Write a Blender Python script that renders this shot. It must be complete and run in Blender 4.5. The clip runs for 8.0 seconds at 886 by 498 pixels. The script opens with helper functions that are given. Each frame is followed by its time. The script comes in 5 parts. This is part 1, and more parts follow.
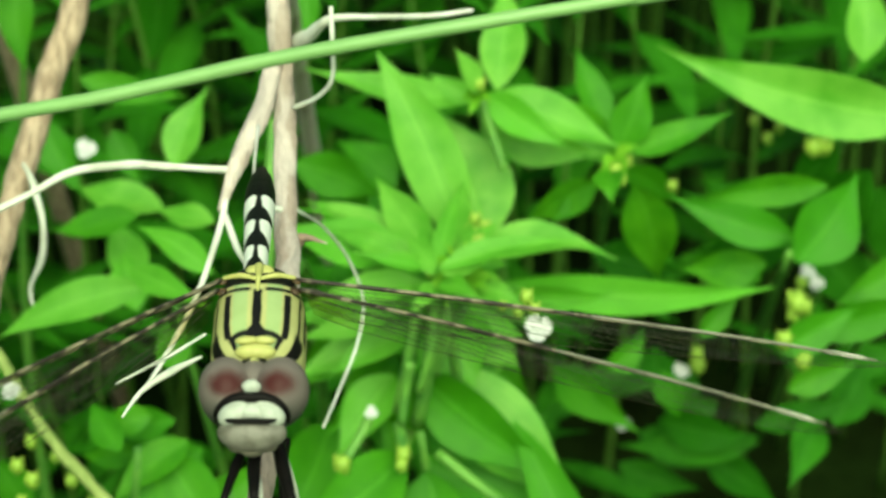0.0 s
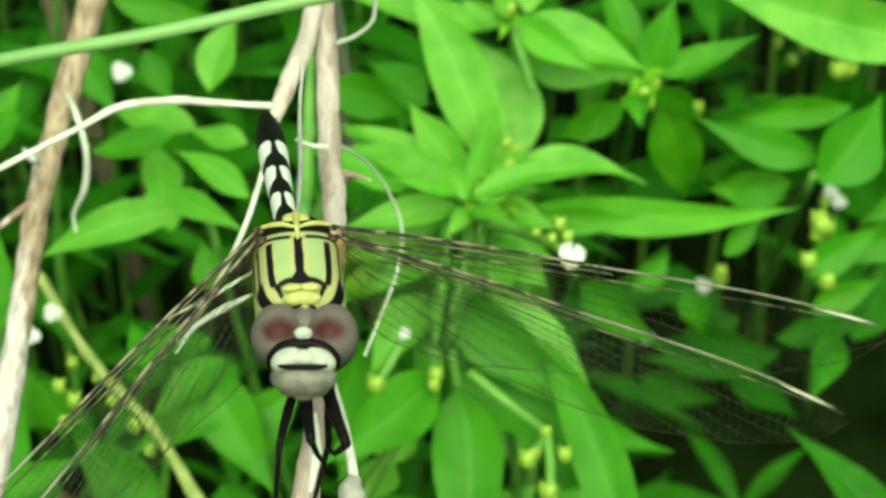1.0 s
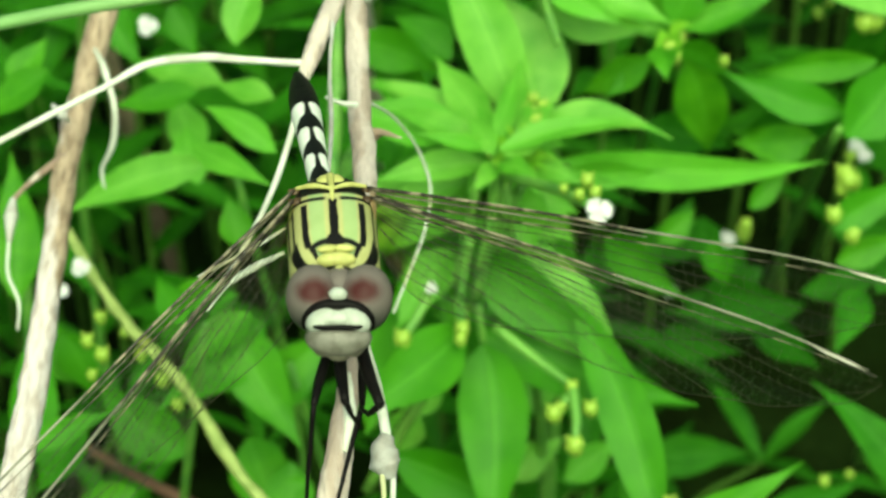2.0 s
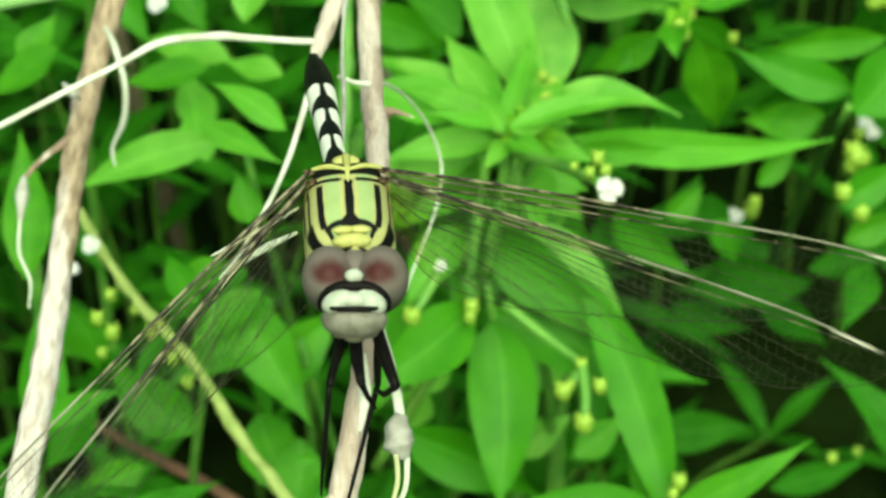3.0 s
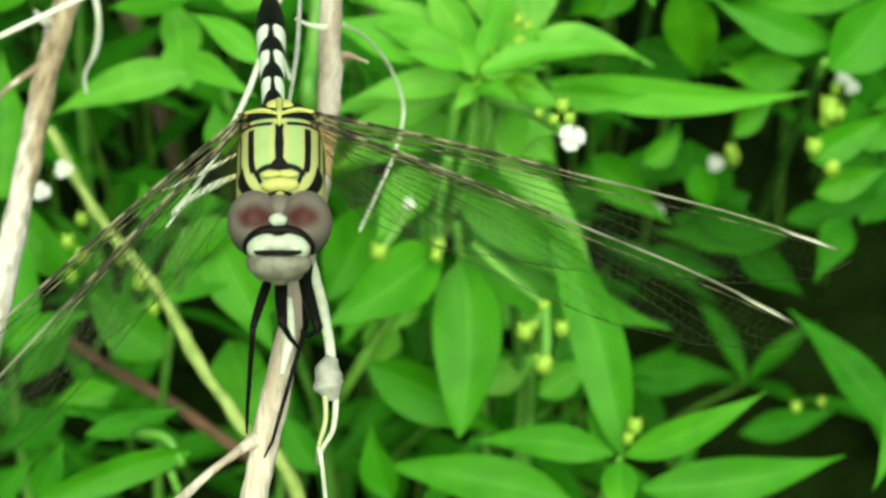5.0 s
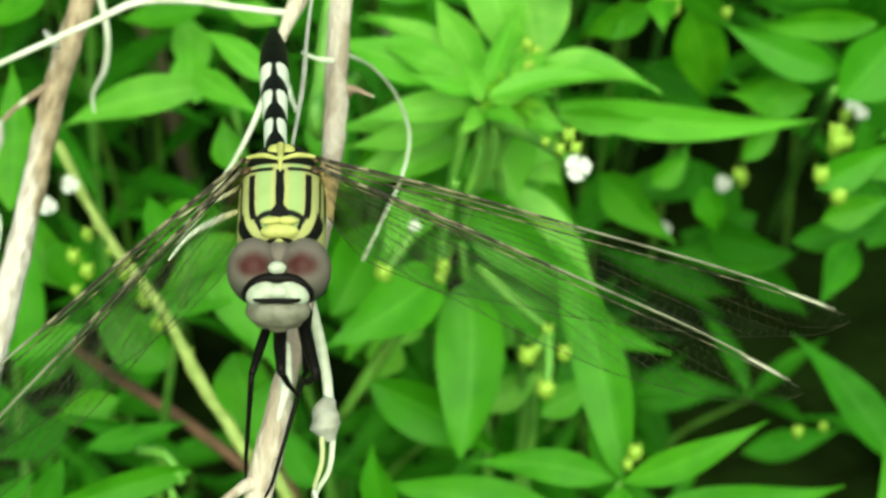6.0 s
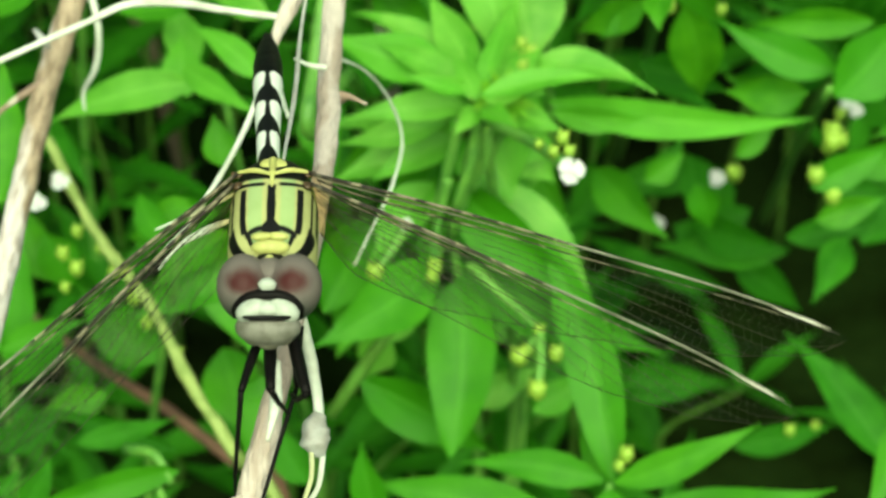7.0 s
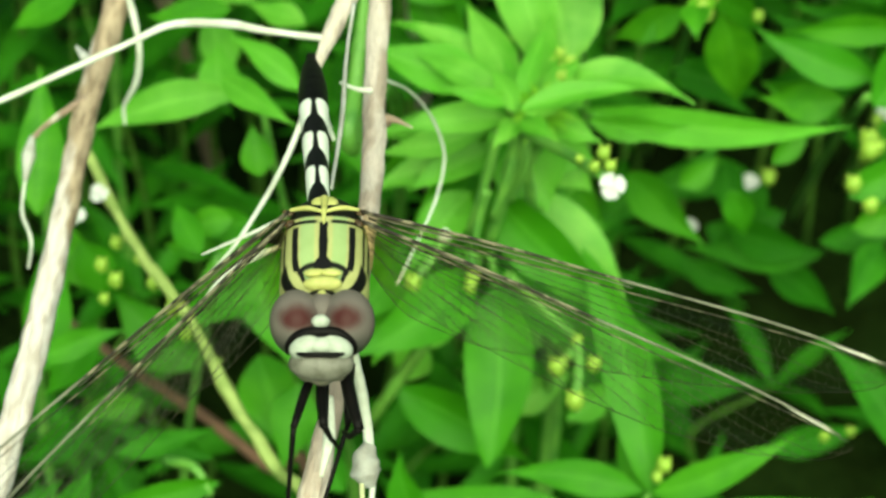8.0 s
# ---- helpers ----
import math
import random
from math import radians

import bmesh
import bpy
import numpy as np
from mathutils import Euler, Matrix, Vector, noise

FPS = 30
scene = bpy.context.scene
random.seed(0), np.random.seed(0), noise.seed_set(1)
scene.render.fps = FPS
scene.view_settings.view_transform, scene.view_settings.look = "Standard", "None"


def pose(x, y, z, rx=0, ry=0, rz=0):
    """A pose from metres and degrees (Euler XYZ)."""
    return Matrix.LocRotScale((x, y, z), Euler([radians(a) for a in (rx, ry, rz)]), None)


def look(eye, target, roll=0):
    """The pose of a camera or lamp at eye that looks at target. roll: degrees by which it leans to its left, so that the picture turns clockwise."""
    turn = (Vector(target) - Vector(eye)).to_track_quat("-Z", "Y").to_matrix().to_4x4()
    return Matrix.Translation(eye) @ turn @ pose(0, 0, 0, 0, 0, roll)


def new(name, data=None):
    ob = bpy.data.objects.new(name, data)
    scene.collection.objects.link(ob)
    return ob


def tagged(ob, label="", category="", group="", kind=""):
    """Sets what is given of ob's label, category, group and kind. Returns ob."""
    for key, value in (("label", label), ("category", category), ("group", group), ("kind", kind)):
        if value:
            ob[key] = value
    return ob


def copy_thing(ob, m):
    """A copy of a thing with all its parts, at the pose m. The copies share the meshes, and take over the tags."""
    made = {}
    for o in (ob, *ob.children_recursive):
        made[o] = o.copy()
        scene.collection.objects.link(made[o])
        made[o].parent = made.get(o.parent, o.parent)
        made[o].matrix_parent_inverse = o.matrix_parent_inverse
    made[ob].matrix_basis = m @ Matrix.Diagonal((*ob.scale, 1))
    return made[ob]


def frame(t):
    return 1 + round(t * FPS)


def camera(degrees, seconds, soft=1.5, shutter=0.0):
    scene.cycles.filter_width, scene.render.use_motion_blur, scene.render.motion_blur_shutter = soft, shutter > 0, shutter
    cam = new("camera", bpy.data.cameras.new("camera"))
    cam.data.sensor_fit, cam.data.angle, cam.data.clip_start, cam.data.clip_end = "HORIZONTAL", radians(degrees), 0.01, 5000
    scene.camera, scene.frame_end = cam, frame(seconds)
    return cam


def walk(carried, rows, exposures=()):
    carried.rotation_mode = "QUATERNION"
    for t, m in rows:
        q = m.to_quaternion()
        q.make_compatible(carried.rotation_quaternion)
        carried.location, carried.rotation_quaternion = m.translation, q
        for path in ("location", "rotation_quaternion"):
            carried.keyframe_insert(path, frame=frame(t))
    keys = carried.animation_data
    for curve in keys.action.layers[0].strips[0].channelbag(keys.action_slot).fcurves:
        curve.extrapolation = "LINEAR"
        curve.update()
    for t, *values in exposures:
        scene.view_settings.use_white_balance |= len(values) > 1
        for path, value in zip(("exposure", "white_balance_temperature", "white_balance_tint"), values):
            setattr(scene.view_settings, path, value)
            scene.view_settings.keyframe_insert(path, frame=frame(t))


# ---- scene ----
MM = 0.001


# ---- camera ----
cam = camera(20.0, 8.0, soft=2.6)
cam.data.dof.use_dof = True
cam.data.dof.focus_distance = 0.178
cam.data.dof.aperture_fstop = 74
walk(cam, [
    (0.0, pose(0.00364, -0.12397, 0.29123, 55.056, -0.097, -0.739)),
    (0.5, pose(0.00129, -0.12486, 0.29412, 53.790, -0.446, -0.732)),
    (1.0, pose(0.00047, -0.12545, 0.29744, 52.441, -0.106, -0.643)),
    (1.5, pose(-0.00003, -0.12538, 0.29837, 51.612, 0.096, -0.395)),
    (3.0, pose(-0.00155, -0.12495, 0.29895, 50.586, 0.110, -0.306)),
    (3.5, pose(-0.00000, -0.12599, 0.30000, 50.000, 0.002, -0.001)),
    (4.0, pose(0.00104, -0.12776, 0.30004, 49.507, -0.304, 0.213)),
    (5.5, pose(0.00637, -0.12480, 0.30507, 48.445, -1.725, 2.557)),
    (6.0, pose(0.00598, -0.12339, 0.30666, 48.240, -2.046, 2.862)),
    (6.5, pose(0.00585, -0.12166, 0.30738, 47.919, -2.368, 2.957)),
    (7.0, pose(0.00569, -0.11995, 0.30805, 47.517, -2.516, 3.025)),
    (7.5, pose(0.00497, -0.11957, 0.30909, 47.323, -2.372, 3.135)),
    (8.0, pose(0.00286, -0.11714, 0.31102, 46.863, -2.309, 3.296)),
], exposures=[(0.0, 0.80, 7100, -5), (2.0, 0.88, 7100, -5), (8.0, 0.90, 7100, -5)])

# ---- world and sun: a bright overcast sky ----
sky_world = bpy.data.worlds.new("overcast_sky")
scene.world = sky_world
sky_world.use_nodes = True
sky_nodes = sky_world.node_tree.nodes
sky = sky_nodes.new("ShaderNodeTexSky")
sky.sky_type = "NISHITA"
sky.sun_disc = False
sky.sun_elevation = radians(55)
sky.sun_rotation = radians(175)
sky.dust_density = 7.0
sky.ozone_density = 0.5
sky_world.node_tree.links.new(sky.outputs[0], sky_nodes["Background"].inputs[0])
sky_nodes["Background"].inputs[1].default_value = 0.09
sun = new("sun", bpy.data.lights.new("sun", "SUN"))
sun.data.energy = 2.6
sun.data.angle = radians(60)
sun.data.color = (0.85, 1.0, 0.76)
sun.matrix_world = look((0.06, -0.70, 1.0), (0, 0, 0))


# ---- materials ----
def material(name):
    m = bpy.data.materials.new(name)
    m.use_nodes = True
    return m, m.node_tree.nodes, m.node_tree.links, m.node_tree.nodes["Principled BSDF"]


def ramp(nodes, stops, mode="LINEAR"):
    r = nodes.new("ShaderNodeValToRGB")
    r.color_ramp.interpolation = mode
    e = r.color_ramp.elements
    while len(e) < len(stops):
        e.new(0.5)
    for el, (p, c) in zip(e, stops):
        el.position, el.color = p, (*c, 1)
    return r


def noise_tex(nodes, links, scale, detail=4.0, space="Object", stretch=(1, 1, 1)):
    tc, mp, n = nodes.new("ShaderNodeTexCoord"), nodes.new("ShaderNodeMapping"), nodes.new("ShaderNodeTexNoise")
    mp.inputs["Scale"].default_value = stretch
    n.inputs["Scale"].default_value, n.inputs["Detail"].default_value = scale, detail
    links.new(tc.outputs[space], mp.inputs[0])
    links.new(mp.outputs[0], n.inputs["Vector"])
    return n


def bump(nodes, links, height, bsdf, strength=0.3, distance=0.0003):
    b = nodes.new("ShaderNodeBump")
    b.inputs["Strength"].default_value, b.inputs["Distance"].default_value = strength, distance
    links.new(height, b.inputs["Height"])
    links.new(b.outputs[0], bsdf.inputs["Normal"])


def math_node(nodes, links, op, a, b=None, c=None, clamp=False):
    n = nodes.new("ShaderNodeMath")
    n.operation, n.use_clamp = op, clamp
    for i, v in enumerate((a, b, c)):
        if v is None:
            continue
        if isinstance(v, (int, float)):
            n.inputs[i].default_value = v
        else:
            links.new(v, n.inputs[i])
    return n.outputs[0]


def step(nodes, links, value, lo, hi):
    """0 below lo, 1 above hi, smooth between."""
    n = nodes.new("ShaderNodeMapRange")
    n.interpolation_type = "SMOOTHSTEP"
    n.inputs["From Min"].default_value, n.inputs["From Max"].default_value = lo, hi
    if isinstance(value, (int, float)):
        n.inputs["Value"].default_value = value
    else:
        links.new(value, n.inputs["Value"])
    return n.outputs[0]


def mix_color(nodes, links, fac, a, b, blend="MIX"):
    n = nodes.new("ShaderNodeMix")
    n.data_type, n.blend_type = "RGBA", blend
    for sock, v in ((n.inputs[0], fac), (n.inputs[6], a), (n.inputs[7], b)):
        if isinstance(v, (int, float)):
            sock.default_value = v
        elif isinstance(v, tuple):
            sock.default_value = (*v, 1)
        else:
            links.new(v, sock)
    return n.outputs[2]


def uv_split(nodes, links):
    tc, sp = nodes.new("ShaderNodeTexCoord"), nodes.new("ShaderNodeSeparateXYZ")
    links.new(tc.outputs["UV"], sp.inputs[0])
    return sp.outputs[0], sp.outputs[1]


def leaf_material(name, young, old, glow, gloss=0.36):
    m, nodes, links, p = material(name)
    info = nodes.new("ShaderNodeObjectInfo")
    tone = ramp(nodes, [(0.0, old), (0.5, tuple((a + b) / 2 for a, b in zip(young, old))), (1.0, young)])
    links.new(info.outputs["Random"], tone.inputs[0])
    cloud = noise_tex(nodes, links, 220, 3)
    fine = noise_tex(nodes, links, 1500, 3)
    col = mix_color(nodes, links, step(nodes, links, cloud.outputs[0], 0.35, 0.75), tone.outputs[0], tuple(c * 0.84 for c in old))
    u, v = uv_split(nodes, links)
    off = math_node(nodes, links, "ABSOLUTE", math_node(nodes, links, "SUBTRACT", u, 0.5))
    rib = step(nodes, links, off, 0.045, 0.012)
    stripe = noise_tex(nodes, links, 1.0, 3, "UV", (22, 1.6, 1))
    col = mix_color(nodes, links, math_node(nodes, links, "MULTIPLY", step(nodes, links, stripe.outputs[0], 0.40, 0.66), 0.34), col, tuple(c * 0.80 for c in old))
    # side veins run forward from the midrib
    slant = math_node(nodes, links, "SUBTRACT", math_node(nodes, links, "MULTIPLY", v, 11.0), math_node(nodes, links, "MULTIPLY", off, 7.0))
    wave = math_node(nodes, links, "ABSOLUTE", math_node(nodes, links, "SUBTRACT", math_node(nodes, links, "FRACT", slant), 0.5))
    side = math_node(nodes, links, "MULTIPLY", step(nodes, links, wave, 0.10, 0.02), 0.12)
    veins = math_node(nodes, links, "MAXIMUM", rib, side)
    col = mix_color(nodes, links, math_node(nodes, links, "MULTIPLY", veins, 0.20), col, tuple(min(1, c * 1.5 + 0.03) for c in young))
    links.new(col, p.inputs["Base Color"])
    p.inputs["Roughness"].default_value = 0.5
    p.inputs["Specular IOR Level"].default_value = gloss
    h = math_node(nodes, links, "SUBTRACT", math_node(nodes, links, "ADD", fine.outputs[0], math_node(nodes, links, "MULTIPLY", stripe.outputs[0], 1.5)), math_node(nodes, links, "MULTIPLY", veins, 1.6))
    bump(nodes, links, h, p, 0.25, 0.0002)
    t, mx = nodes.new("ShaderNodeBsdfTranslucent"), nodes.new("ShaderNodeMixShader")
    warm = mix_color(nodes, links, 1.0, col, glow, "MULTIPLY")
    links.new(warm, t.inputs[0])
    mx.inputs[0].default_value = 0.34
    links.new(p.outputs[0], mx.inputs[1])
    links.new(t.outputs[0], mx.inputs[2])
    links.new(mx.outputs[0], nodes["Material Output"].inputs[0])
    return m


def mottled(name, light, dark, scale, rough=0.6, stretch=(1, 1, 1), relief=0.4, lo=0.35, hi=0.7, depth=0.0003, sheen=0.4):
    m, nodes, links, p = material(name)
    big = noise_tex(nodes, links, scale, 5, stretch=stretch)
    fine = noise_tex(nodes, links, scale * 7, 4, stretch=stretch)
    c = mix_color(nodes, links, step(nodes, links, big.outputs[0], lo, hi), light, dark)
    c = mix_color(nodes, links, math_node(nodes, links, "MULTIPLY", fine.outputs[0], 0.5), c, tuple(v * 0.6 for v in dark))
    links.new(c, p.inputs["Base Color"])
    p.inputs["Roughness"].default_value, p.inputs["Specular IOR Level"].default_value = rough, sheen
    bump(nodes, links, math_node(nodes, links, "ADD", big.outputs[0], math_node(nodes, links, "MULTIPLY", fine.outputs[0], 0.5)), p, relief, depth)
    return m


LEAF = leaf_material("leaf_green", (0.195, 0.500, 0.066), (0.100, 0.405, 0.022), (1.15, 1.1, 0.4))
# darker copy of the leaf green, tuned to the brightness of these weeds
LEAF_DARKER = leaf_material("leaf_darker_green", (0.080, 0.325, 0.012), (0.042, 0.245, 0.007), (1.15, 1.1, 0.35), 0.24)
LEAF_NEW = leaf_material("leaf_fresh_yellow_green", (0.235, 0.52, 0.040), (0.145, 0.44, 0.022), (1.15, 1.1, 0.4))
# darkened copy of the leaf green: shade is put into the colour
LEAF_SHADED = leaf_material("leaf_shaded_green", (0.046, 0.24, 0.014), (0.022, 0.15, 0.006), (1.15, 1.1, 0.3), 0.10)
MEADOW = mottled("meadow_green", (0.09, 0.33, 0.03), (0.04, 0.19, 0.02), 30, 0.6)
STEM = mottled("green_stem", (0.14, 0.36, 0.05), (0.06, 0.21, 0.03), 260, 0.5)
# second, darker stem green that has shade in its colour
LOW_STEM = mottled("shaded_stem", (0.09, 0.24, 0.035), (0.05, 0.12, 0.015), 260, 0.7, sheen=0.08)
GRASS = mottled("grass_stem_green", (0.20, 0.39, 0.13), (0.12, 0.29, 0.08), 160, 0.4, (0.15, 1, 1))
YELLOW_STEM = mottled("yellow_stem", (0.31, 0.41, 0.12), (0.18, 0.27, 0.06), 420, 0.6, relief=0.6)
BROWN_STEM = mottled("brown_stem", (0.17, 0.092, 0.055), (0.09, 0.048, 0.03), 220, 0.7)
DRY = mottled("dry_bark", (0.60, 0.54, 0.485), (0.39, 0.32, 0.265), 420, 0.85, (1, 0.3, 0.3), 1.0, 0.47, 0.60, 0.0008)
DRY_PALE = mottled("dry_pale_fibre", (0.68, 0.74, 0.66), (0.48, 0.52, 0.42), 300, 0.7, relief=0.5)
STRAW_BROWN = mottled("dry_brown_bark", (0.64, 0.58, 0.50), (0.27, 0.20, 0.15), 300, 0.85, (1, 0.2, 0.2), 1.0, 0.46, 0.56, 0.0008)


def peeled_bark():
    """Brown weathered bark, worn off to cream wood towards the near end of the stick."""
    m, nodes, links, p = material("peeled_bark")
    tc, sp = nodes.new("ShaderNodeTexCoord"), nodes.new("ShaderNodeSeparateXYZ")
    links.new(tc.outputs["Object"], sp.inputs[0])
    big = noise_tex(nodes, links, 230, 5, stretch=(1, 0.25, 0.25))
    fine = noise_tex(nodes, links, 1900, 4, stretch=(1, 0.2, 0.2))
    along = math_node(nodes, links, "ADD", math_node(nodes, links, "MULTIPLY", sp.outputs[1], 14.0), math_node(nodes, links, "MULTIPLY", math_node(nodes, links, "SUBTRACT", big.outputs[0], 0.5), 2.6))
    wood = mix_color(nodes, links, step(nodes, links, fine.outputs[0], 0.4, 0.7), (0.62, 0.58, 0.56), (0.44, 0.38, 0.34))
    bark = mix_color(nodes, links, step(nodes, links, fine.outputs[0], 0.35, 0.65), (0.42, 0.33, 0.23), (0.21, 0.155, 0.10))
    links.new(mix_color(nodes, links, step(nodes, links, along, 0.28, 0.52), wood, bark), p.inputs["Base Color"])
    p.inputs["Roughness"].default_value = 0.8
    bump(nodes, links, math_node(nodes, links, "ADD", big.outputs[0], fine.outputs[0]), p, 0.8, 0.0006)
    return m


PEELED = peeled_bark()
STRAND = mottled("yellow_dry_strand", (0.55, 0.59, 0.34), (0.40, 0.43, 0.22), 300, 0.7)
HUSK = mottled("pale_husk", (0.47, 0.49, 0.47), (0.33, 0.33, 0.29), 500, 0.6)
PETAL = mottled("white_petal", (0.58, 0.61, 0.59), (0.44, 0.48, 0.46), 500, 0.5, relief=0.15)
BUD = mottled("yellow_green_bud", (0.32, 0.50, 0.06), (0.20, 0.36, 0.04), 400, 0.45)
# near-black green: the dim shaded greenery of the gaps painted into the soil
SOIL = mottled("shade_green_soil", (0.011, 0.024, 0.005), (0.005, 0.009, 0.002), 60, 1.0, relief=0.9, depth=0.002, sheen=0.0)

BLACK = mottled("black_chitin", (0.005, 0.0045, 0.004), (0.003, 0.003, 0.003), 900, 0.5, relief=0.15, sheen=0.07)
FACE_WHITE = mottled("pale_face", (0.42, 0.47, 0.40), (0.32, 0.36, 0.30), 1400, 0.5, relief=0.2, depth=0.0001)
FACE_GREY = mottled("grey_lip", (0.175, 0.175, 0.145), (0.085, 0.085, 0.063), 1100, 0.5, relief=0.2, depth=0.0001)
JAW = mottled("grey_brown_jaw", (0.20, 0.19, 0.14), (0.10, 0.095, 0.07), 1100, 0.5, relief=0.2, depth=0.0001)
COLLAR = mottled("yellow_collar", (0.46, 0.48, 0.16), (0.34, 0.35, 0.10), 900, 0.5, relief=0.2, depth=0.0001)
AMBER = mottled("brown_hinge", (0.10, 0.06, 0.02), (0.03, 0.018, 0.010), 900, 0.4, relief=0.2, depth=0.0001)
VEIN = mottled("dark_wing_vein", (0.045, 0.040, 0.022), (0.014, 0.012, 0.008), 300, 0.4, relief=0.1, sheen=0.2)
COSTA = mottled("pale_wing_edge", (0.25, 0.26, 0.19), (0.07, 0.07, 0.045), 240, 0.35, relief=0.1)
# the light mottle paints pale highlights along the brown edge
EDGE = mottled("brown_wing_edge", (0.24, 0.22, 0.14), (0.025, 0.02, 0.014), 650, 0.4, relief=0.2, lo=0.40, hi=0.55)
STIGMA = mottled("cream_wing_spot", (0.66, 0.66, 0.56), (0.50, 0.49, 0.38), 600, 0.4, relief=0.1)


def eye_material():
    m, nodes, links, p = material("compound_eye")
    tc, sp = nodes.new("ShaderNodeTexCoord"), nodes.new("ShaderNodeSeparateXYZ")
    links.new(tc.outputs["Object"], sp.inputs[0])
    x = math_node(nodes, links, "ABSOLUTE", sp.outputs[0])
    # the dark red cap lies on the inner front of each eye
    dx = math_node(nodes, links, "DIVIDE", math_node(nodes, links, "SUBTRACT", x, 0.00158), 0.00140)
    dz = math_node(nodes, links, "DIVIDE", math_node(nodes, links, "SUBTRACT", sp.outputs[2], 0.00078), 0.00102)
    r = math_node(nodes, links, "SQRT", math_node(nodes, links, "ADD", math_node(nodes, links, "MULTIPLY", dx, dx), math_node(nodes, links, "MULTIPLY", dz, dz)))
    n = noise_tex(nodes, links, 700, 3)
    r = math_node(nodes, links, "ADD", r, math_node(nodes, links, "MULTIPLY", math_node(nodes, links, "SUBTRACT", n.outputs[0], 0.5), 0.5))
    red = step(nodes, links, r, 1.15, 0.40)
    low = step(nodes, links, sp.outputs[2], 0.0004, -0.0017)
    grey = mix_color(nodes, links, low, (0.112, 0.098, 0.088), (0.040, 0.046, 0.037))
    links.new(mix_color(nodes, links, red, grey, (0.036, 0.005, 0.0045)), p.inputs["Base Color"])
    p.inputs["Roughness"].default_value = 0.5
    p.inputs["Specular IOR Level"].default_value = 0.16
    v = nodes.new("ShaderNodeTexVoronoi")
    v.inputs["Scale"].default_value = 9000
    links.new(tc.outputs["Object"], v.inputs["Vector"])
    bump(nodes, links, v.outputs[0], p, 0.2, 0.00004)
    return m


def thorax_material():
    """Green shield panels edged in yellow and black, from the distance round (u) and along (v)."""
    m, nodes, links, p = material("thorax_pattern")
    u, v = uv_split(nodes, links)
    a = math_node(nodes, links, "ABSOLUTE", math_node(nodes, links, "SUBTRACT", u, 0.5))
    n = noise_tex(nodes, links, 900, 4)
    wob = math_node(nodes, links, "MULTIPLY", math_node(nodes, links, "SUBTRACT", n.outputs[0], 0.5), 0.006)
    a = math_node(nodes, links, "ADD", a, wob)
    green = mix_color(nodes, links, n.outputs[0], (0.28, 0.38, 0.17), (0.22, 0.31, 0.12))
    yellow = mix_color(nodes, links, n.outputs[0], (0.37, 0.39, 0.17), (0.28, 0.29, 0.11))
    # the panel ends bend back at the sides to look straight from the camera
    v2 = math_node(nodes, links, "SUBTRACT", v, math_node(nodes, links, "MULTIPLY", math_node(nodes, links, "MULTIPLY", a, a), 5.0))
    edge = math_node(nodes, links, "MAXIMUM", step(nodes, links, a, 0.064, 0.074), step(nodes, links, a, 0.024, 0.016))
    col = mix_color(nodes, links, edge, green, yellow)

    def span(x, lo, hi, soft):
        return math_node(nodes, links, "MULTIPLY", step(nodes, links, x, lo - soft, lo + soft), step(nodes, links, x, hi + soft, hi - soft))

    front = span(v, 0.17, 0.50, 0.012)
    spread = math_node(nodes, links, "MULTIPLY", step(nodes, links, v, 0.27, 0.20), 0.014)
    mid = math_node(nodes, links, "MULTIPLY", step(nodes, links, math_node(nodes, links, "SUBTRACT", a, spread), 0.0108, 0.0070), front)
    # the foot line dips away to the sides
    v3 = math_node(nodes, links, "ADD", v, math_node(nodes, links, "MULTIPLY", math_node(nodes, links, "MULTIPLY", a, a), 3.5))
    foot = math_node(nodes, links, "MULTIPLY", span(v3, 0.190, 0.228, 0.010), step(nodes, links, a, 0.098, 0.088))
    shoulder = math_node(nodes, links, "MULTIPLY", span(a, 0.078, 0.108, 0.003), span(v2, 0.15, 0.47, 0.012))
    flank = math_node(nodes, links, "MULTIPLY", span(a, 0.140, 0.200, 0.005), span(v, 0.06, 0.30, 0.02))
    low = math_node(nodes, links, "MULTIPLY", span(a, 0.27, 0.30, 0.006), span(v, 0.15, 0.85, 0.02))
    rim = math_node(nodes, links, "MULTIPLY", span(a, 0.152, 0.168, 0.003), span(v, 0.26, 0.60, 0.015))
    outer = math_node(nodes, links, "MULTIPLY", span(a, 0.198, 0.226, 0.004), span(v, 0.34, 0.78, 0.02))
    top = math_node(nodes, links, "MULTIPLY", span(v2, 0.490, 0.520, 0.005), step(nodes, links, a, 0.008, 0.02))
    back = math_node(nodes, links, "MULTIPLY", span(v2, 0.55, 0.95, 0.012), step(nodes, links, a, 0.20, 0.16))
    gap = math_node(nodes, links, "MULTIPLY", span(a, 0.066, 0.088, 0.004), span(v, 0.04, 0.20, 0.012))
    black = mid
    for other in (foot, shoulder, flank, low, rim, outer, top, back, gap):
        black = math_node(nodes, links, "MAXIMUM", black, other)
    links.new(mix_color(nodes, links, black, col, (0.004, 0.004, 0.004)), p.inputs["Base Color"])
    p.inputs["Roughness"].default_value = 0.5
    p.inputs["Specular IOR Level"].default_value = 0.12
    bump(nodes, links, n.outputs[0], p, 0.25, 0.0001)
    return m


